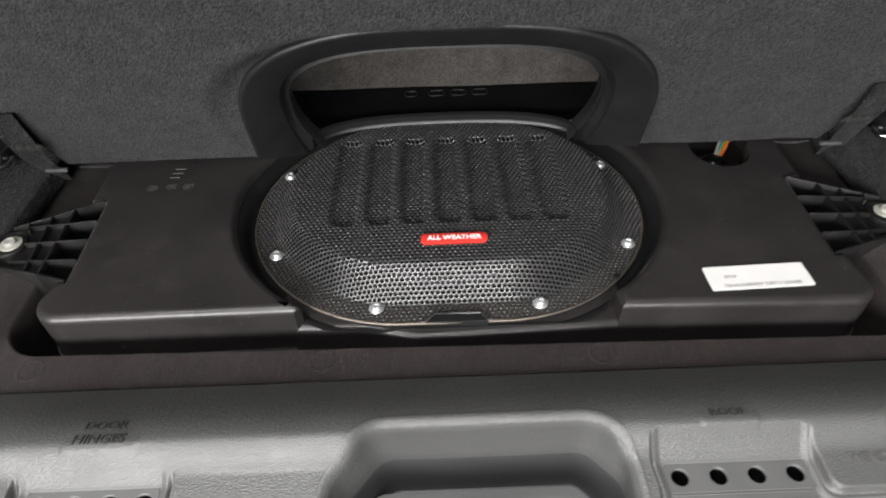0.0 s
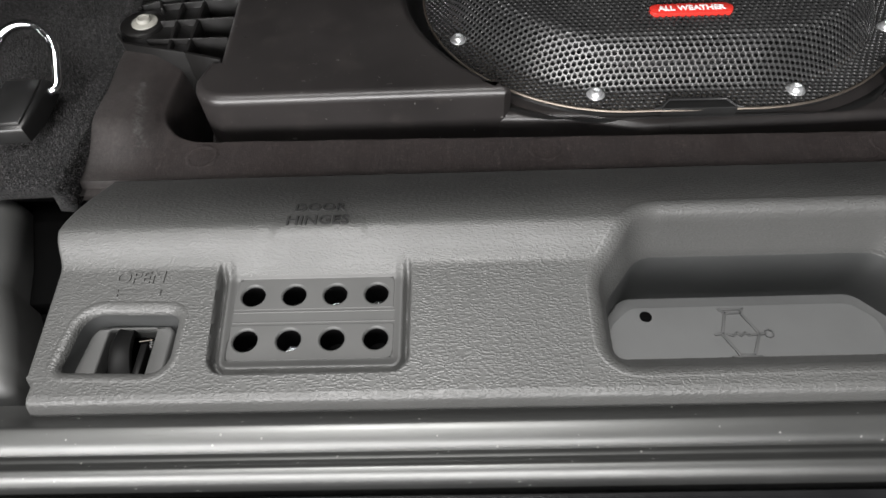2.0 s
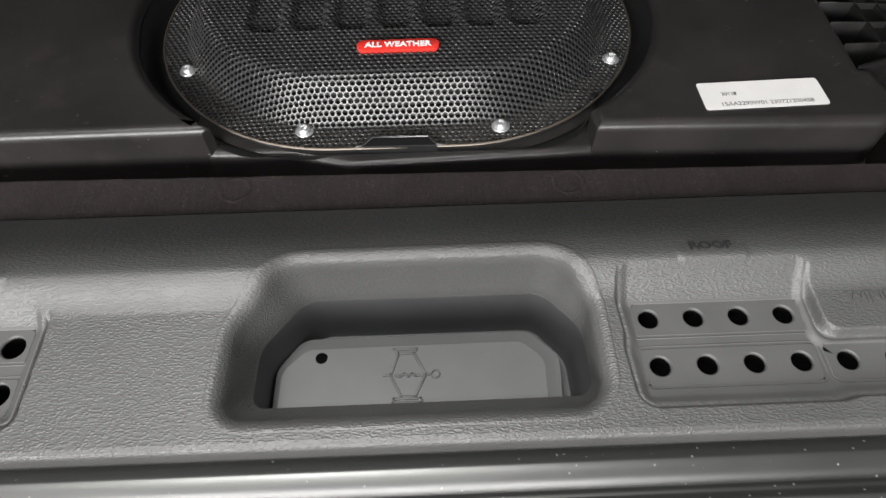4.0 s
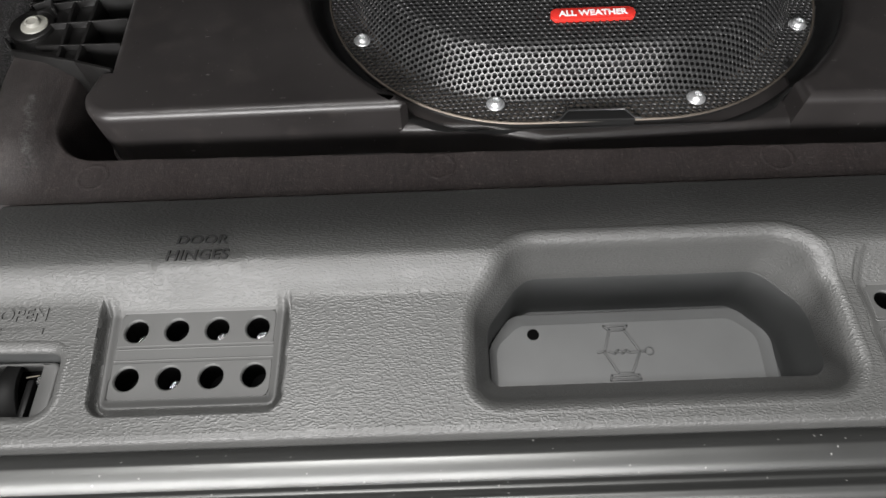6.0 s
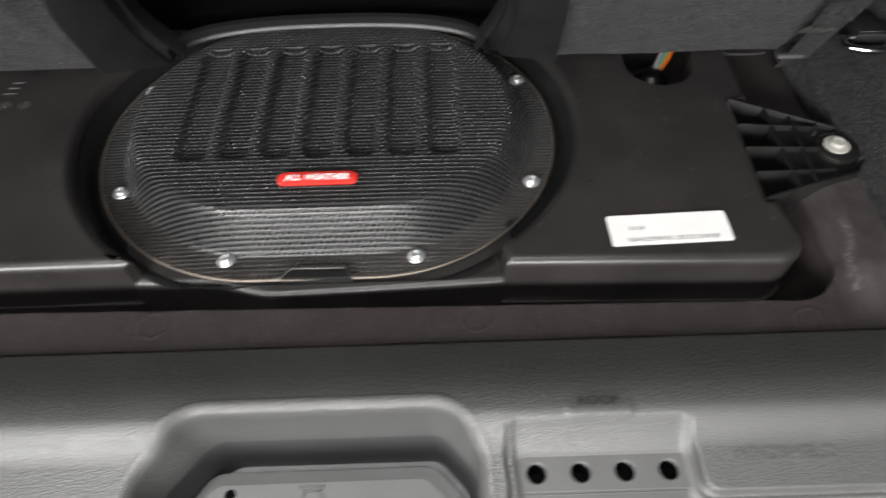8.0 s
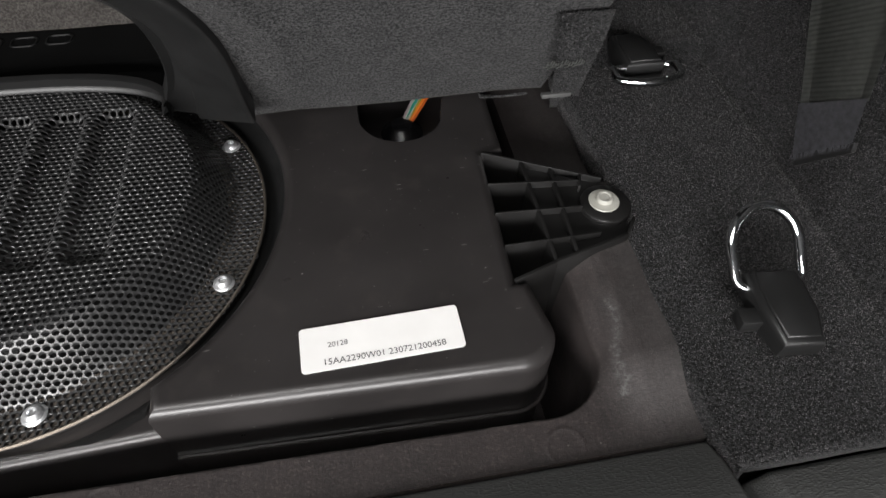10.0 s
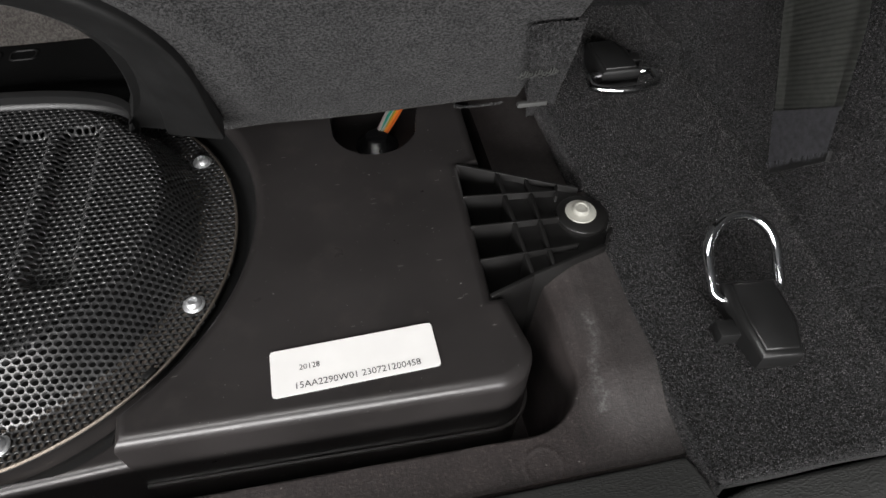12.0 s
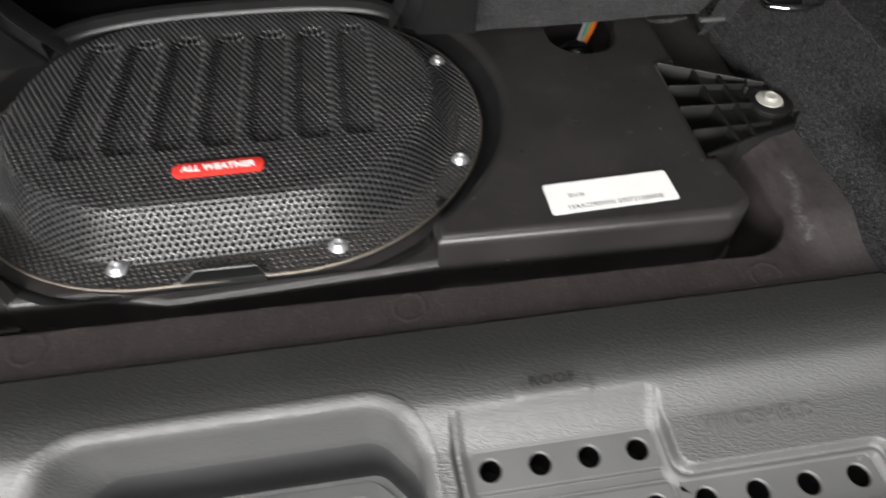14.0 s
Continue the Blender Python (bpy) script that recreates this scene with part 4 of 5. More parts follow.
# woofer behind the mesh
part("woofer_cone", lathe([(0.088, 0.0005), (0.085, 0.0040), (0.078, 0.0055), (0.071, 0.0035), (0.069, 0.0), (0.030, -0.012), (0.026, -0.006), (0.015, -0.002), (0.0, -0.001)], 40, (CX, CY, -0.0020)), CONE, sub)

# perforated grille: a flat sheet of hexagonal cells pressed into a dome with seven slots
TX, TY, TR = 0.1270, 0.0905, 0.0895
WALL, OUT, TOP, FLANGE = 0.0300, 0.0152, 0.0268, 0.0165
PITCH, HOLE = 0.0038, 0.00150
SLOTS = [-0.0810 + 0.0270 * i for i in range(7)]


def pressed(px, py):
    """Where a point of the flat sheet ends up."""
    x, y = px - CX, py - CY
    ax, ay = np.abs(x) - (TX - TR), np.abs(y) - (TY - TR)
    d = np.hypot(np.maximum(ax, 0), np.maximum(ay, 0)) + np.minimum(np.maximum(ax, ay), 0) - TR
    gx_, gy_ = np.where(ax > 0, ax, 0.0), np.where(ay > 0, ay, 0.0)
    flat = (ax <= 0) & (ay <= 0)
    gx_ = np.where(flat & (ax > ay), 1.0, gx_)
    gy_ = np.where(flat & (ax <= ay), 1.0, gy_)
    ln = np.maximum(np.hypot(gx_, gy_), 1e-9)
    nx, ny = gx_ / ln * np.sign(x), gy_ / ln * np.sign(y)
    marks = [-0.2, -0.004, 0.0, 0.004, WALL - 0.003, WALL, WALL + 0.003, 0.2]
    outs = [-0.2, -0.004, -0.0006, 0.0016, OUT - 0.0012, OUT + 0.0006, OUT + 0.003, OUT + 0.2 - WALL]
    ups = [TOP, TOP, TOP - 0.0012, TOP - 0.0038, 0.0026, 0.0006, 0.0, 0.0]
    o, z = np.interp(d, marks, outs), np.interp(d, marks, ups)
    crown = 0.0015 * (1 - np.clip((x / 0.13) ** 2, 0, 1)) * (1 - np.clip((y / 0.10) ** 2, 0, 1)) * (d < 0)
    z = z + crown
    for c in SLOTS:
        s = sd_box(px, py, c, CY + 0.007, 0.0116, 0.0575, 0.0095)
        z = z - 0.0042 * step(-s, -0.0005, 0.0045)
    return CX + x + nx * (o - d), CY + y + ny * (o - d), z - 0.0006, d


cols = int(0.36 / PITCH)
rowsn = int(0.30 / (PITCH * 0.866))
ci, cj = np.meshgrid(np.arange(-cols // 2, cols // 2 + 1), np.arange(-rowsn // 2, rowsn // 2 + 1))
hx_ = CX + PITCH * (ci + 0.5 * (cj % 2))
hy_ = CY + PITCH * 0.8660254 * cj
dd = pressed(hx_, hy_)[3]
keep = dd < WALL + FLANGE - 0.0006
hx_, hy_ = hx_[keep], hy_[keep]
ncell = len(hx_)
ang = 2 * np.pi * np.arange(12) / 12 + np.pi / 6
hexr = np.where(np.arange(12) % 2 == 0, PITCH / math.sqrt(3), PITCH / 2)
rings = [hexr, np.full(12, HOLE * 1.10), np.full(12, HOLE), np.full(12, HOLE)]
px_ = np.stack([hx_[:, None] + r * np.cos(ang) for r in rings], 1)
py_ = np.stack([hy_[:, None] + r * np.sin(ang) for r in rings], 1)
wx, wy, wz, _ = pressed(px_, py_)
wz[:, 2, :] -= 0.00022
wz[:, 3, :] -= 0.0014
cells = np.stack([wx, wy, wz], -1).reshape(-1, 3)
base = (np.arange(ncell) * 48)[:, None]
k12 = np.arange(12)
j12 = (k12 + 1) % 12
faces = []
for a, b in ((0, 12), (12, 24), (24, 36)):
    faces.append(np.stack([base + a + k12, base + a + j12, base + b + j12, base + b + k12], -1).reshape(-1, 4))
faces = np.concatenate(faces)
grille = put("grille", as_mesh("grille", cells.tolist(), faces.tolist(), GRILLE, 32), sub, "black perforated steel grille with seven pressed slots")
edge = oval(0.1582, 0.1230, 0.1225, 30)
part("rim", tube([(x, y, -0.0009) for x, y in edge], 0.0008, 8, True), RAW, grille, "raw cut edge of the sheet")
part("gasket", loft([[(x, y, -0.0026) for x, y in oval(0.1575, 0.1222, 0.1217, 30)], [(x, y, -0.0025) for x, y in oval(0.1375, 0.1035, 0.1030, 30)]], True), FOAM, sub, "brown foam gasket under the flange")
tab = [(-0.0200, -0.0735), (-0.0140, -0.0660), (0.0180, -0.0665), (0.0230, -0.0740)]
part("tab", prism(tab, -0.0046, 0.0010, 0.0008, 2), BLACK, grille)
part("tab_rim", tube([(-0.0240, -0.0728, 0.0002), (-0.0200, -0.0722, 0.0008), (-0.0142, -0.0664, 0.0014), (0.0180, -0.0668, 0.0014), (0.0228, -0.0728, 0.0008), (0.0268, -0.0730, 0.0002)], 0.0007, 6), GRILLE, grille, "turned-up edge round the notch")
part("tab", box_bm(0.1205, -0.0360, -0.0003, 0.006, 0.0035, 0.0030, 0.0005, Matrix.Rotation(0.75, 4, "Z")), BLACK, grille)

# badge
badge_m = pose(0.0020, -0.0182, 0.0276, 2, 0, 0)
bd = prism(rounded(-0.0242, -0.0044, 0.0242, 0.0044, 0.0034, 6), -0.0015, 0.0012, 0.0004, 2)
bmesh.ops.transform(bd, matrix=badge_m, verts=bd.verts)
badge = part("badge", bd, RED, grille, "red badge with white lettering")


def screw_bm(at):
    return lathe([(0.0053, 0.0), (0.0055, 0.0006), (0.0051, 0.0010), (0.0043, 0.0013), (0.0040, 0.0024), (0.0033, 0.0033), (0.0023, 0.0037), (0.0020, 0.0036), (0.0016, 0.0022), (0.0, 0.0021)], 20, at)


for sx_, sy_ in ((-0.135, 0.0), (0.138, -0.0005), (-0.0552, -0.0575), (0.0612, -0.0585), (-0.139, 0.1015), (0.138, 0.1030)):
    part("screw", screw_bm((sx_, sy_, -0.0012)), ZINC, sub, "zinc-plated screw")

# brackets with ribs at both ends
def bracket(s):
    def q(pts):
        pts = [(s * x, y) for x, y in pts]
        return pts if s > 0 else pts[::-1]
    br = part("bracket", prism(q([(0.3026, -0.0252), (0.3443, -0.0138), (0.3515, -0.0030), (0.3545, 0.0105), (0.3510, 0.0205), (0.3439, 0.0275), (0.3030, 0.0490)]), -0.0085, 0.0098, 0.0004, 1), RIBBED, sub, "ribbed black mounting bracket")
    part("pocket_floor", prism(q([(0.2700, -0.0335), (0.2790, -0.0335), (0.3030, -0.0250), (0.3030, 0.0490), (0.2825, 0.0585), (0.2700, 0.0585)]), -0.0580, -0.0480, 0.0), RIBBED, br)
    ribs = [((0.2825, 0.0581), (0.3439, 0.0273), 0.0014), ((0.2805, 0.0327), (0.3317, 0.0278), 0.0012), ((0.2796, 0.0110), (0.3270, 0.0088), 0.0012),
            ((0.2794, -0.0112), (0.3307, -0.0105), 0.0012), ((0.3033, 0.0497), (0.3026, -0.0248), 0.0022), ((0.3181, 0.0408), (0.3145, -0.0215), 0.0020),
            ((0.2792, -0.0330), (0.3026, -0.0249), 0.0020), ((0.3026, -0.0249), (0.3443, -0.0135), 0.0020), ((0.3443, -0.0135), (0.3515, -0.0030), 0.0016), ((0.3330, 0.0320), (0.3300, 0.0230), 0.0016)]
    for k, (a, b, w) in enumerate(ribs):
        ax, ay, bx, by = s * a[0], a[1], s * b[0], b[1]
        ln = math.hypot(bx - ax, by - ay)
        rot = Matrix.Rotation(math.atan2(by - ay, bx - ax), 4, "Z")
        hi = 0.0142 if k not in (4, 5) else 0.0139
        part("rib", box_bm((ax + bx) / 2, (ay + by) / 2, (hi - 0.048) / 2, ln, w, hi + 0.048, 0.0004, rot), RIBBED, br)
    part("boss", lathe([(0.0140, 0.009), (0.0138, 0.0120), (0.0128, 0.0128), (0.0, 0.0128)], 28, (s * 0.3405, 0.0100, 0.0)), RIBBED, br)
    part("bolt", lathe([(0.0082, 0.0127), (0.0084, 0.0131), (0.0081, 0.0136), (0.0050, 0.0140), (0.0045, 0.0142), (0.0044, 0.0160), (0.0040, 0.0165), (0.0030, 0.0165), (0.0027, 0.0161), (0.0, 0.0161)], 24, (0.3398 if s > 0 else -0.3378, 0.0112 if s > 0 else 0.0096, 0.0)), CREAM, sub, "pale zinc flange bolt")


bracket(1)
bracket(-1)

# paper label
LM = pose(0.2125, -0.0550, 0.0148, 0, 0, 1.6)
lb = prism(rounded(-0.0360, -0.0112, 0.0360, 0.0112, 0.0018, 4), 0.0, 0.0003)
bmesh.ops.transform(lb, matrix=LM, verts=lb.verts)
sticker = part("label", lb, PAPER, sub, "white printed paper label")
writing("print", "20128", 0.0036, LM @ pose(-0.0195, 0.0010, 0.0004), INK, sticker, 0.00003)
writing("print", "15AA2290W01 230721200458", 0.0043, LM @ pose(0.0005, -0.0074, 0.0004), INK, sticker, 0.00003)

writing("lettering", "ALL WEATHER", 0.00592, badge_m @ pose(0, 0, 0.0013), WHITE, badge, 0.0002, "", "CENTER", 0.00018)

# moulded date clocks and marks on the top
for cx, cy in ((-0.2480, 0.0720), (-0.2320, 0.0730), (-0.2180, 0.0730)):
    ring = tube([(cx + 0.0016 * math.cos(2 * math.pi * i / 12), cy + 0.0016 * math.sin(2 * math.pi * i / 12), 0.0146) for i in range(12)], 0.00030, 5, True)
    clock = part("date_mark", ring, MARK, sub)
    for i in range(10):
        a = 2 * math.pi * i / 10
        part("tick", box_bm(cx + 0.0039 * math.cos(a), cy + 0.0039 * math.sin(a), 0.0146, 0.0011, 0.0006, 0.0006, 0.0001, Matrix.Rotation(a, 4, "Z")), MARK, clock)
for k in range(3):
    part("mould_mark", box_bm(-0.2330 + 0.001 * k, 0.0860 + 0.0060 * k, 0.0147, 0.0090, 0.0014, 0.0005, 0.0001), MARK, sub)

# cable with its grommet
harness = thing("cable_harness", (0.2427, 0.1060, -0.0066), "bundle of coloured thin wires leaving a black rubber grommet", "cable")
wx_, wy_ = sum(p[0] for p in WELL) / len(WELL), sum(p[1] for p in WELL) / len(WELL)
rows = [[(wx_ + (x - wx_) * f, wy_ + (y - wy_) * f, z) for x, y in WELL] for f, z in ((1.006, 0.01455), (0.996, 0.0143), (0.985, 0.0132), (0.975, -0.0055), (0.955, -0.0066), (0.3, -0.0067))]
part("cable_well", loft(rows, True), BOX, sub, "recess round the cable outlet")
part("grommet", lathe([(0.0135, -0.0066), (0.0132, -0.0056), (0.0110, -0.0046), (0.0072, 0.0006), (0.0062, 0.0012), (0.0, 0.0012)], 28, (0.2427, 0.1060, 0.0)), GLOSS, harness)
for k, colour in enumerate(((0.36, 0.29, 0.31), (0.40, 0.38, 0.36), (0.02, 0.22, 0.16), (0.36, 0.33, 0.30), (0.28, 0.32, 0.04), (0.72, 0.20, 0.02), (0.60, 0.12, 0.02))):
    wm = plastic("wire_insulation", tuple(c * 0.62 for c in colour), tuple(c * 0.74 for c in colour), 0.4, 900, 0.02, 60)
    off = -0.0033 + 0.0011 * k
    pts = [(0.2440 + off * 0.6, 0.1075 - off * 0.3, -0.0020), (0.2475 + off * 0.8, 0.1105 - off * 0.4, 0.0006 + 0.0006 * (k % 2)), (0.2530 + off, 0.1185 - off * 0.5, 0.0030 + 0.0006 * (k % 3)), (0.2620 + off * 1.1, 0.1335 - off * 0.5, 0.0045), (0.2740 + off, 0.1600, 0.0090)]
    part("wire", tube(pts, 0.00095, 7), wm, harness)


# ---- the seat back that leans over the box ----
KS = 1 / math.sqrt(1 + 0.64 ** 2)
NRM = Vector((0, 1, 0.64)).normalized()


def on_seat(x, s, off=0.0):
    """A point of the seat back's rear face: s up along it, off into it."""
    return Vector((x, 0.107 - 0.64 * KS * s, 0.02 + KS * s)) + NRM * off


seat = thing("car_seat", (0, 0.16, 0.0), "dark grey carpeted seat with a black plastic bezel", "seat")


def arch(hw, base_s, hgt, low, foot, n=48, power=2.2):
    """An arch of (x, s) from the left foot over to the right foot; foot: half width at the foot."""
    pts = []
    for i in range(6):
        f = math.sin(i / 6 * math.pi / 2)
        pts.append((-(foot + (hw - foot) * f), low + (base_s - low) * i / 6))
    for i in range(n + 1):
        a = math.pi - math.pi * i / n
        c, s_ = math.cos(a), math.sin(a)
        pts.append((hw * math.copysign(abs(c) ** (2 / power), c), base_s + hgt * abs(s_) ** (2 / power)))
    for i in range(5, -1, -1):
        f = math.sin(i / 6 * math.pi / 2)
        pts.append((foot + (hw - foot) * f, low + (base_s - low) * i / 6))
    return pts


# edges of the bezel: half width, spring line, rise, half width at the foot, depth at the foot and higher up, centre, roundness, foot
OUTER = (0.1561, 0.0601, 0.0989, 0.1574, -0.0196, 0.0152, 0.0021, 2.69, 0.008)
MIDDLE = (0.1287, 0.0503, 0.0826, 0.1220, 0.0005, 0.0192, 0.0017, 3.10, -0.002)
INNER = (0.1208, 0.0565, 0.0593, 0.1053, 0.0016, 0.0356, 0.0006, 2.94, 0.006)


def edge_depth(e, s):
    return e[4] + (e[5] - e[4]) * max(0.0, s - e[8]) / 0.15


def bezel_row(e, grow, add):
    row = []
    for x, s in arch(e[0] + grow, e[1], e[2] + grow, 0.028 if e is OUTER else e[8], e[3] + grow, power=e[7]):
        row.append(on_seat(x + e[6], s, edge_depth(e, s) + add))
    return row


PANEL_SIDE = 1.0


def seat_panel():
    """Carpeted panel with the opening cut out, as a sheet spread round the opening."""
    opening = [(x + OUTER[6], s) for x, s in arch(OUTER[0] - 0.003, OUTER[1], OUTER[2] - 0.003, -0.004, OUTER[3] - 0.003, power=OUTER[7])]
    n = len(opening)
    # top lies out of view; its height is set to shade the sill's far slope
    left, right, top, bottom = -0.332, 0.332, 0.572, -0.004
    per = [(-0.152, bottom), (left, bottom), (left - 0.035, top), (right + 0.035, top), (right, bottom), (0.152, bottom)]
    seg = [0.0, 0.10, 0.34, 0.66, 0.90, 1.0]
    rows = []
    for j in range(31):
        f = (j / 30) ** 1.9
        row = []
        for i, (x, s) in enumerate(opening):
            u = i / (n - 1)
            a = max(k for k in range(5) if seg[k] <= u + 1e-9)
            w = (u - seg[a]) / (seg[a + 1] - seg[a])
            bx = per[a][0] + (per[a + 1][0] - per[a][0]) * w
            bs = per[a][1] + (per[a + 1][1] - per[a][1]) * w
            px, ps = x + (bx - x) * f, s + (bs - s) * f
            dist = math.hypot(px - x, ps - s)
            dip = max(0.0, 1 - dist / 0.030)
            dip = dip * dip * (3 - 2 * dip)
            off = dip * max(0.0, edge_depth(OUTER, s) + 0.005) - 0.0022 * math.exp(-((dist - 0.028) / 0.007) ** 2) * min(1, max(0, ps / 0.03))
            off += 0.0016 * noise.noise((px * 18, ps * 18, 0.3)) + 0.0004 * noise.noise((px * 90, ps * 90, 0.3))
            row.append(on_seat(px, ps, off))
        rows.append(row)
    back = [[p + NRM * 0.014 for p in r] for r in (rows[-1], rows[0])]
    bm = loft(rows + [back[0], back[1], rows[0]])
    bmesh.ops.remove_doubles(bm, verts=bm.verts, dist=1e-6)
    return bm


panel = part("carpet_panel", seat_panel(), SEATCARPET, seat, smooth=80)
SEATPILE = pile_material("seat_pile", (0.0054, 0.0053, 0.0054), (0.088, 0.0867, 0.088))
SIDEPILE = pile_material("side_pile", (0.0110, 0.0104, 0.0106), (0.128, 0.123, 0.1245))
pile(panel, 300000, 0.0010, 0.00040, SEATPILE, 3, (-0.40, 0.40, -0.06, 0.125, 0.0, 0.26), 1.2, PANEL_SIDE)
# bezel round the opening: outer rim, broad bevel, pale inner strip, depth
rows = [bezel_row(OUTER, 0.0012, 0.0100), bezel_row(OUTER, 0.0012, 0.0006), bezel_row(OUTER, 0.0006, -0.0008), bezel_row(OUTER, -0.0006, -0.0013), bezel_row(OUTER, -0.0026, -0.0009),
        bezel_row(MIDDLE, 0.0018, -0.0006), bezel_row(MIDDLE, 0.0004, 0.0003), bezel_row(MIDDLE, -0.0004, 0.0030),
        bezel_row(INNER, 0.0046, 0.0022), bezel_row(INNER, 0.0008, -0.0003), bezel_row(INNER, 0.0, 0.0008), bezel_row(INNER, 0.0010, 0.0140)]
part("bezel", loft(rows), BEZEL, seat, "black plastic bezel round the opening")
lip = []
for dy, z in ((0.0035, 0.0392), (0.0, 0.0390), (-0.0012, 0.0385), (-0.0011, 0.0378), (0.0008, 0.0370), (0.0016, 0.0320), (0.0002, 0.0304), (0.0001, 0.0290), (0.0016, 0.0280), (0.0035, 0.0282)):
    row = []
    for i in range(49):
        a = math.pi * i / 48
        x = -0.1120 * math.copysign(abs(math.cos(a)) ** 0.8, math.cos(a))
        y = 0.0965 + 0.0360 * math.sin(a) ** 0.8
        row.append((x * (1 + dy * 3), y + dy, z))
    lip.append(row)
part("lower_lip", loft(lip + [lip[0]]), BEZEL, seat, "thin black lip along the foot of the opening")


# corner flaps over the hinges
def flap(s):
    rows = []
    for j in range(9):
        f = j / 8
        ss = 0.100 - 0.138 * f
        w = 0.0135 - 0.006 * f
        xc = 0.3255 + 0.0280 * f
        rows.append([on_seat(s * (xc + w * (k / 4 - 0.5) * 2), ss, -0.004 - 0.003 * math.sin(f * 3) + 0.002 * noise.noise((f * 3, k, s))) for k in range(5)])
    bm = loft(rows)
    bmesh.ops.solidify(bm, geom=list(bm.faces), thickness=0.004)
    fl = part("hinge_flap", bm, SEATCARPET, seat, "loose carpet flap over the hinge", smooth=30)
    pile(fl, 8000, 0.0011, 0.00045, SEATPILE, 11, (-0.5, 0.5, -0.2, 0.3, -0.1, 0.3), 1.2, 1.0)
    for k in range(14):
        a = on_seat(s * (0.3185 + 0.0016 * k), 0.046 + 0.003 * math.sin(k * 2.1), -0.0075)
        b = on_seat(s * (0.3195 + 0.0016 * k), 0.053 + 0.002 * math.sin(k * 1.3), -0.0078)
        part("stitch", tube([a, (a + b) / 2 - NRM * 0.0012, b], 0.00035, 5), WEB, fl, "pale loose thread")
    tuck = [[on_seat(s * (0.292 + 0.03 * k / 5), -0.002 - 0.018 * f * math.sin(math.pi * min(1, k / 5 + 0.15) / 1.6), -0.004 + 0.006 * f) for k in range(6)] for f in (0.0, 0.35, 0.7, 1.0)]
    bm = loft(tuck)
    bmesh.ops.solidify(bm, geom=list(bm.faces), thickness=0.006)
    tk = part("corner_tuck", bm, SEATCARPET, seat, smooth=30)
    pile(tk, 4000, 0.0011, 0.00045, SEATPILE, 12, (-0.5, 0.5, -0.2, 0.3, -0.1, 0.3), 1.2, 1.0)
    part("hinge_pin", box_bm(s * 0.3395, 0.1010, 0.0160, 0.0190, 0.0035, 0.0030, 0.0006), SMOOTH, seat)


flap(1)
flap(-1)
# padded body of the seat behind the carpet, on both sides of the opening
for s in (-1, 1):
    rows = []
    for off in (0.012, 0.020, 0.110, 0.120):
        e = 0.006 if off in (0.012, 0.120) else 0.0
        rows.append([on_seat(s * x, q, off) for x, q in ((0.175 + e, 0.006 + e), (0.328 - e, 0.006 + e), (0.360 - e, 0.560 - e), (0.175 + e, 0.560 - e))])
    bm = loft(rows, True)
    bmesh.ops.holes_fill(bm, edges=bm.edges, sides=0)
    part("side_bolster", bm, SEATCARPET, seat, smooth=30)

# black shelf with a raised emblem and the carpet behind it, seen through the opening
shelf = thing("rear_shelf", (0, 0.22, 0.0), "black plastic shelf with a raised emblem behind the grille", "shelf")
# black plastic, coloured darker still for the shade the seat throws on it
part("top", box_bm(0, 0.2290, 0.0180, 0.40, 0.142, 0.022, 0.003), SHADE_BLACK, shelf)
for cx, w in ((-0.0300, 0.0120), (-0.0060, 0.0150), (0.0150, 0.0150), (0.0360, 0.0150)):
    ring = [(x, y, 0.0290) for x, y in rounded(cx - w / 2, 0.1830, cx + w / 2, 0.1930, 0.0036, 5)]
    part("emblem_ring", tube(ring, 0.0008, 6, True), LEVER, shelf)
far = []
for j in range(12):
    f = j / 11
    far.append([(x, 0.2010 + 0.010 * math.sin(f * 1.5) + 0.004 * noise.noise((x * 9, f * 3, 1)) + 0.10 * f, 0.0285 + 0.24 * f + 0.0015 * noise.noise((x * 40, 0, 2))) for x in np.linspace(-0.34, 0.34, 60)])
bm = loft(far)
bmesh.ops.solidify(bm, geom=list(bm.faces), thickness=-0.012)
tagged(part("seat_cushion", bm, FARCARPET, smooth=80), "brown-grey carpeted underside of the seat behind the opening", "seat")


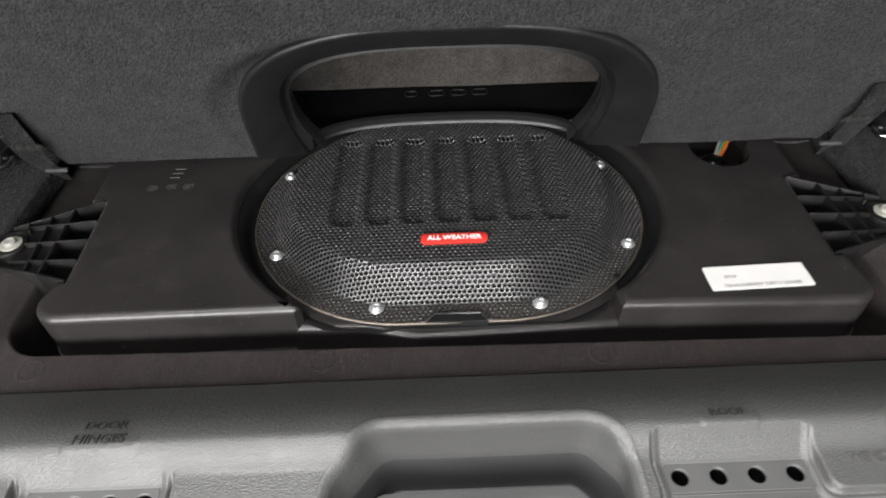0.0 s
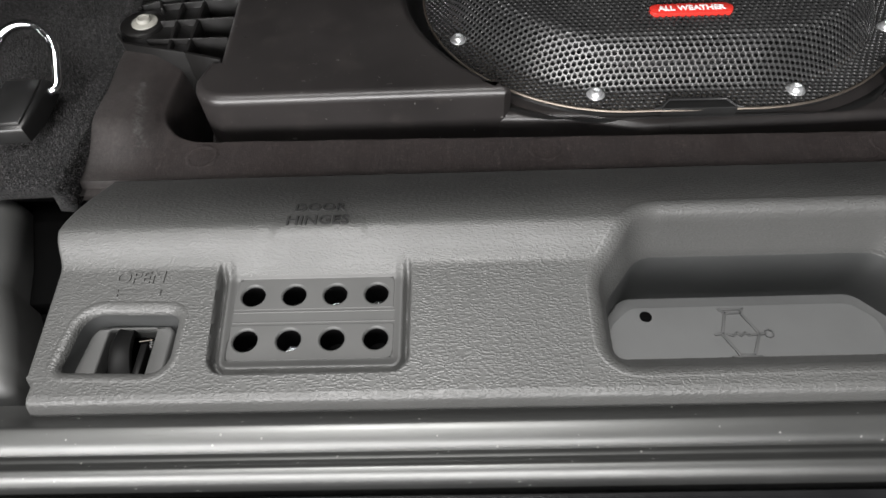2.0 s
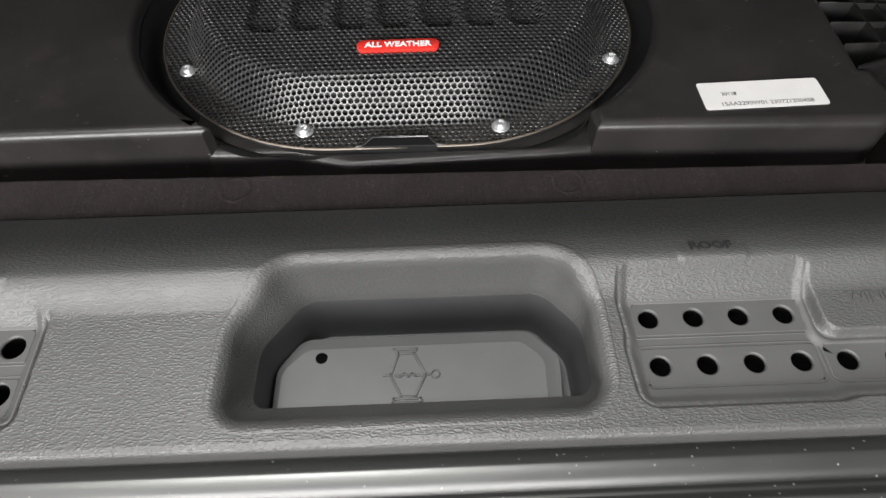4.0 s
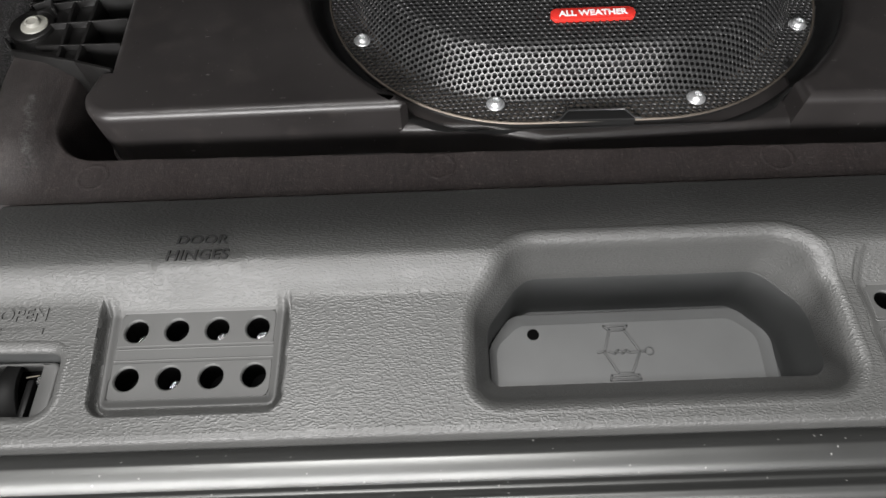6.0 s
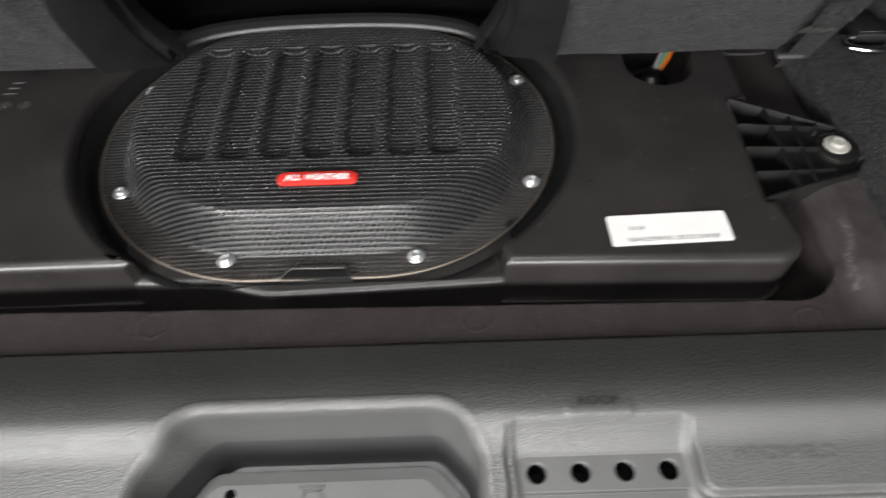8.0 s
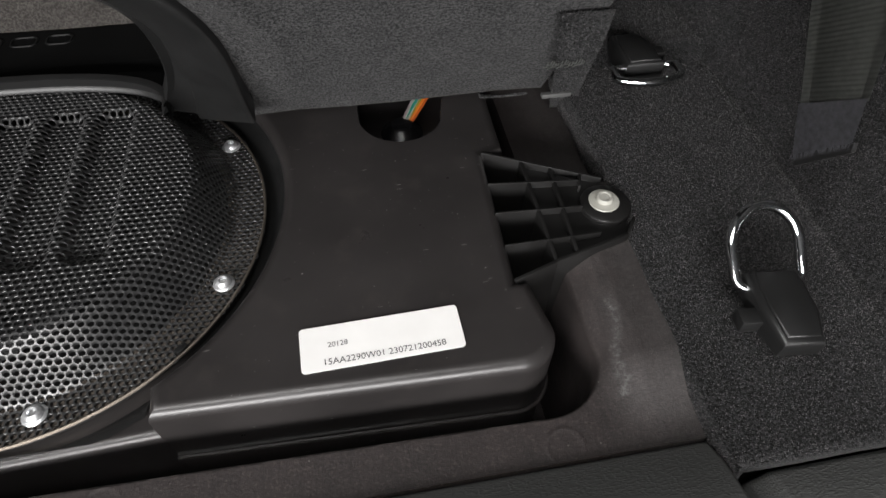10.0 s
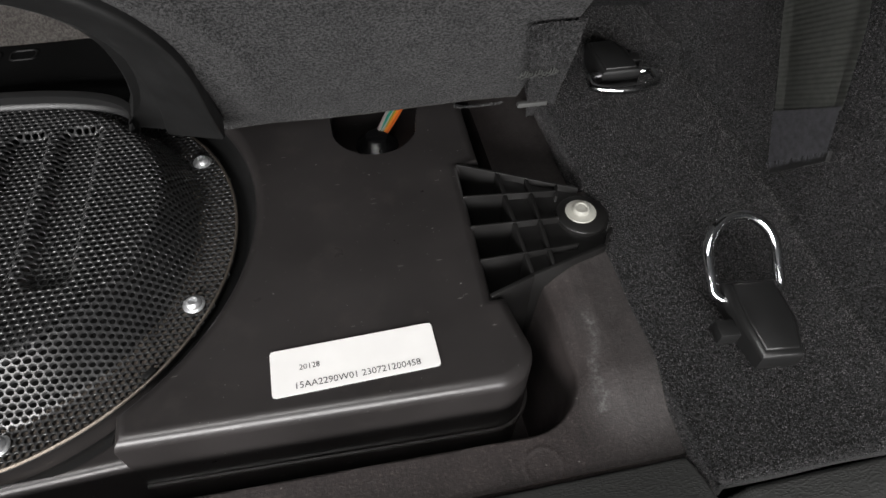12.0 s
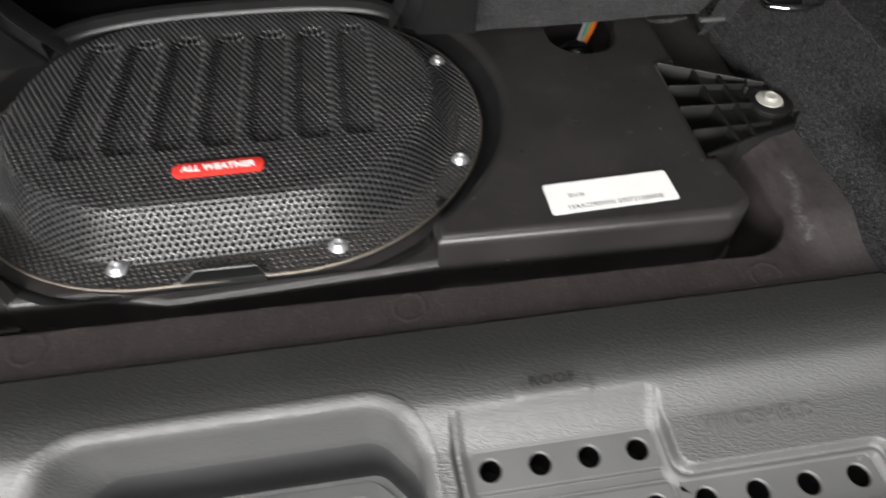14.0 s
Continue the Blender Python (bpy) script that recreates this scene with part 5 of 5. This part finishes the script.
# ---- carpeted sides with tie-down rings and a strap ----
def side_carpet(s):
    ys = np.linspace(-0.1345 if s > 0 else -0.1310, 0.36, 90)
    us = np.concatenate([np.linspace(0, 0.5, 76), np.linspace(0.52, 1, 20)])
    uu, yy = np.meshgrid(us, ys)
    edge_x = 0.3445 + 0.0010 * np.sin(yy * 21) + 0.0004 * np.sin(yy * 160) + 0.004 * step(yy, -0.03, 0.05)
    prof_u = [0, 0.012, 0.03, 0.08, 0.29, 0.305, 0.32, 0.335, 0.36, 0.42, 0.75, 1.0]
    prof_x = [0.001, -0.001, 0.001, 0.006, 0.103, 0.107, 0.110, 0.113, 0.117, 0.121, 0.138, 0.158]
    prof_z = [0.000, 0.012, 0.0195, 0.0205, 0.0166, 0.0148, 0.0140, 0.0160, 0.0240, 0.044, 0.190, 0.340]
    xx = edge_x + np.interp(uu, prof_u, prof_x) + 0.02 * step(yy, 0.05, 0.3) * step(uu, 0.3, 0.5)
    zz = np.interp(uu, prof_u, prof_z)
    zz = zz - 0.010 * step(-yy - ys[0], -0.0105, 0.0005) * (uu < 0.9)
    wob = np.array([[noise.noise((float(a) * 30, float(b) * 30, 4.0 + s)) for a, b in zip(ra, rb)] for ra, rb in zip(xx, yy)])
    zz = zz + 0.0012 * wob
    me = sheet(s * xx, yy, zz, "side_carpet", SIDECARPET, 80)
    ob = put("side_carpet", me)
    so = ob.modifiers.new("thickness", "SOLIDIFY")
    so.thickness, so.offset = 0.008, (-1 if s > 0 else 1)
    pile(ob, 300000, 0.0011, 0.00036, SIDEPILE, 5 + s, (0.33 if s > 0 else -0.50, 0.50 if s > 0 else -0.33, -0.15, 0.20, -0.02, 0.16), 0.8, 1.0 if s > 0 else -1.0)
    return tagged(ob, "charcoal carpet lining over the wheel arch side", "carpet", "side carpets", "structure")


side_carpet(1)
side_carpet(-1)


def tie_down(name_label, base, turn, rise, reach, swing=0.0, wide=1.0):
    """D-ring on a black hinged clip."""
    t = thing("tie_down_ring", base, name_label, "tie-down ring", "tie-down rings")
    m = Matrix.Translation(base) @ Matrix.Rotation(radians(turn), 4, "Z")
    plan = [(-0.0125, 0.017), (-0.0130, -0.006), (-0.0095, -0.0215), (0.0095, -0.0215), (0.0130, -0.006), (0.0125, 0.017)]
    cap = prism(list(reversed(plan)), 0.0, 0.0125, 0.0030, 3)
    for v in cap.verts:
        v.co.z *= 1.0 - 0.25 * max(0.0, (-v.co.y - 0.004) / 0.0175)
    bmesh.ops.transform(cap, matrix=m, verts=cap.verts)
    part("clip", cap, BLACK, t, "black plastic hinge clip")
    pad = prism([(-0.0100, 0.0150), (-0.0102, -0.0055), (-0.0075, -0.0185), (0.0075, -0.0185), (0.0102, -0.0055), (0.0100, 0.0150)][::-1], 0.0110, 0.0136, 0.0008, 2)
    for v in pad.verts:
        v.co.z -= 0.0030 * max(0.0, (-v.co.y - 0.004) / 0.0175)
    bmesh.ops.transform(pad, matrix=m, verts=pad.verts)
    part("clip_pad", pad, BLACK, t)
    lug = box_bm(-0.0165, -0.004, 0.0035, 0.010, 0.0085, 0.0075, 0.0008)
    bmesh.ops.transform(lug, matrix=m, verts=lug.verts)
    part("lug", lug, BLACK, t)
    ca, sa = math.cos(rise), math.sin(rise)
    pts = [(-0.0095, 0.0118, 0.0066), (-0.0120, 0.0118, 0.0066), (-0.0143, 0.0124, 0.0069), (-0.0159, 0.0139, 0.0078), (-0.0167, 0.0160, 0.0092)]
    for i in range(25):
        a = math.pi - math.pi * i / 24
        u = reach * 0.5 + reach * 0.5 * math.sin(a)
        pts.append((0.0172 * math.cos(a), 0.0125 + ca * u, 0.0072 + sa * u))
    pts += [(0.0167, 0.0160, 0.0092), (0.0159, 0.0139, 0.0078), (0.0143, 0.0124, 0.0069), (0.0120, 0.0118, 0.0066), (0.0095, 0.0118, 0.0066)]
    rg = tube([(x * wide, y, z) for x, y, z in pts], 0.0025, 12)
    bmesh.ops.rotate(rg, cent=(0, 0.0125, 0), matrix=Matrix.Rotation(radians(swing), 3, "Z"), verts=rg.verts)
    bmesh.ops.transform(rg, matrix=m, verts=rg.verts)
    part("ring", rg, CHROME, t, "chromed steel ring")
    return t


tie_down("chromed ring on a black clip lying on charcoal carpet", (0.3925, -0.0730, 0.0160), -5, 0.66, 0.0365, 5)
tie_down("chromed ring on a black clip lying on charcoal carpet", (-0.3765, -0.0820, 0.0160), 3, 0.66, 0.0375)
tie_down("chromed ring folded down beside the seat foot", (0.3985, 0.1240, 0.0160), 180, 0.10, 0.0200, 0, 1.25)

tie_down("chromed ring folded down beside the seat foot", (-0.3985, 0.1240, 0.0160), 180, 0.10, 0.0200, 0, 1.25)

# hanging strap
strap = thing("strap", (0.425, -0.01, 0.05), "grey woven webbing strap hanging beside the carpeted side", "strap")


def strap_row(f, thick, edges):
    z = 0.0600 + 0.266 * f
    y = -0.0145 + 0.51 * (z - 0.060)
    k = min(1.0, f / 0.2)
    wy, wz = -0.0125 - 0.0090 * k, 0.0146 - 0.0030 * k
    return [(0.428 + thick + 0.0010 * math.sin(f * 9), y + wy * e, z + wz * e) for e in edges]


EDGES = (-1, -0.8, -0.75, -0.7, 0, 0.7, 0.75, 0.8, 1)
rows = []
for j in range(60):
    row = strap_row(0.07 + 0.93 * j / 59, 0.0, EDGES)
    rows.append([(x + (0.0004 if k in (2, 6) else 0.0), y, z) for k, (x, y, z) in enumerate(row)])
bm = loft(rows)
bmesh.ops.solidify(bm, geom=list(bm.faces), thickness=0.0022)
part("webbing", bm, WEB, strap)
rows = []
for j in range(26):
    row = strap_row(0.075 * j / 25, -0.0012, [k / 6 for k in range(-6, 7)])
    rows.append([(x + 0.0004 * ((k + j) % 2), y, z) for k, (x, y, z) in enumerate(row)])
bm = loft(rows)
bmesh.ops.solidify(bm, geom=list(bm.faces), thickness=0.0040)
part("sewn_end", bm, STITCHED, strap, "paler zigzag-sewn end", smooth=20)
fray = bmesh.new()
rnd = random.Random(8)
for k in range(60):
    e = -1 + 2 * k / 59
    x, y, z = strap_row(0.0, -0.0010, [e])[0]
    x += rnd.uniform(-0.0012, 0.0012)
    d = Vector((rnd.uniform(-0.0006, 0.0006), -0.0014 + rnd.uniform(-0.0008, 0.0008), -0.0020 - rnd.uniform(0, 0.0016)))
    a, b, c = (fray.verts.new(Vector((x, y, z)) + q) for q in (Vector((0, -0.0003, 0.0003)), Vector((0, 0.0003, -0.0003)), d))
    fray.faces.new((a, b, c))
part("fringe", fray, STITCHED, strap, "frayed cut threads")
rows = []
for f in (-0.018, -0.016, -0.002, 0.0):
    th = 0.0 if f in (-0.016, -0.002) else 0.0004
    a_, b_ = strap_row(f, th - 0.0002, (-1, 1)), strap_row(f, 0.0022 - th, (1, -1))
    rows.append(a_ + b_)
bm = loft(rows, True)
bmesh.ops.holes_fill(bm, edges=bm.edges, sides=0)
part("end_tab", bm, BLACK, strap, "black plastic strap end")


# ---- side trims, door sill, bumper and the shell around ----
def side_trim(s):
    ob = thing("side_trim", (s * 0.45, -0.2, -0.02), "grey moulded side trim beside the sill", "side trim", "side trims")
    if s > 0:
        rows = []
        for y in np.concatenate([np.linspace(-0.1335, -0.1380, 10), np.linspace(-0.1400, -0.2460, 48)]):
            e = float(np.interp(y, [-0.2465, -0.1710, -0.1335], [0.3540, 0.3565, 0.3585]))
            z = float(np.interp(y, [-0.2460, -0.2440, -0.2410, -0.2350, -0.1950, -0.1840, -0.1740, -0.1600, -0.1450, -0.1365, -0.1350, -0.1340, -0.1335], [-0.0300, -0.0080, 0.0010, 0.0035, 0.0080, 0.0100, 0.0096, 0.0066, 0.0020, -0.0006, -0.0020, -0.0060, -0.0300]))
            rows.append([(e + d, y, z + h) for d, h in ((-0.0010, -0.045), (0.0, -0.0110), (0.0004, -0.0096), (0.0014, -0.0082), (0.0056, -0.0014), (0.0066, -0.0004), (0.0080, 0.0), (0.030, 0.0006), (0.080, 0.0012), (0.200, 0.0020))])
        bm = loft(rows)
        bmesh.ops.reverse_faces(bm, faces=bm.faces)
        part("panel", bm, SILL, ob, smooth=60)
    else:
        rows = []
        for y in np.linspace(-0.1240, -0.2400, 48):
            e = float(np.interp(y, [-0.2400, -0.2360, -0.2220, -0.2080, -0.1960, -0.1830, -0.1620, -0.1240], [0.3370, 0.3350, 0.3365, 0.3420, 0.3485, 0.3565, 0.3625, 0.3775]))
            z = float(np.interp(y, [-0.2400, -0.2388, -0.2360, -0.2300, -0.2150, -0.1900, -0.1600, -0.1240], [-0.0300, -0.0120, -0.0030, 0.0022, 0.0050, 0.0040, 0.0000, -0.0060]))
            rows.append([(-(e + d), y, z + h) for d, h in ((-0.0010, -0.045), (0.0, -0.010), (0.0012, -0.0052), (0.0040, -0.0016), (0.0085, 0.0), (0.030, 0.0018), (0.080, 0.0040), (0.220, 0.0090))])
        part("panel", loft(rows), SMOOTH, ob, smooth=60)
    # black boxes added to paint the shade in the gaps beside the trim
    part("carpet_gap_shade", box_bm(s * 0.460, -0.1480, -0.0260, 0.240, 0.070, 0.012, 0.001), SHADE_BLACK, ob)
    part("sill_gap_shade", box_bm(s * 0.350, -0.190, -0.035, 0.060, 0.14, 0.010, 0.001), SHADE_BLACK, ob)


side_trim(1)
side_trim(-1)

profile = [(-0.2420, -0.0078), (-0.2470, -0.0066), (-0.2500, -0.0045), (-0.2530, -0.0020), (-0.2542, -0.0012), (-0.2555, -0.0010), (-0.2580, -0.0018), (-0.2605, -0.0029), (-0.2625, -0.0042), (-0.2640, -0.0058), (-0.2648, -0.0062),
           (-0.2660, -0.0054), (-0.2668, -0.0050), (-0.2676, -0.0052), (-0.2686, -0.0050), (-0.2700, -0.0036), (-0.2712, -0.0026), (-0.2724, -0.0026), (-0.2745, -0.0038), (-0.2762, -0.0056), (-0.2770, -0.0070), (-0.2775, -0.0095), (-0.2777, -0.0140), (-0.2779, -0.0400)]
rows = [[(x, y, z) for x in np.linspace(-0.62, 0.62, 25)] for y, z in profile]
door_sill = thing("door_sill", (0, -0.26, -0.02), "grey painted metal tailgate sill with rolled edges and dust", "sill")
part("rolled_edge", loft(rows), PAINT, door_sill, smooth=60)
bumper = tagged(part("bumper", box_bm(0, -0.4140, -0.0400, 1.6, 0.27, 0.06, 0.006), GLOSS), "glossy black bumper top flecked with dirt", "bumper")

# unseen shell added to keep stray lamp light out of the cargo space
shell = box_bm(0, 0.55, 0.45, 1.9, 0.05, 1.6, 0.0)
tagged(part("blocker_front", shell, DARK, smooth=0), "unseen dark panel added beyond the seat to close off light", "wall", kind="structure")
for s, nm in ((-1, "blocker_left"), (1, "blocker_right")):
    tagged(part(nm, box_bm(s * 0.66, 0.115, 0.45, 0.04, 0.83, 1.6, 0.0), SIDECARPET, smooth=0), "unseen dark side wall added to block lamp light", "wall", kind="structure")
tagged(part("ceiling", box_bm(0, 0.175, 1.05, 2.6, 0.77, 0.04, 0.0), SEATCARPET, smooth=0), "unseen dark slab added overhead to block lamp light", "ceiling", kind="structure")
tagged(part("ground", box_bm(0, 0.0, -0.70, 30, 30, 0.05, 0.0), TUB_PLAIN, smooth=0), "dark plain hall floor", "ground", kind="structure")
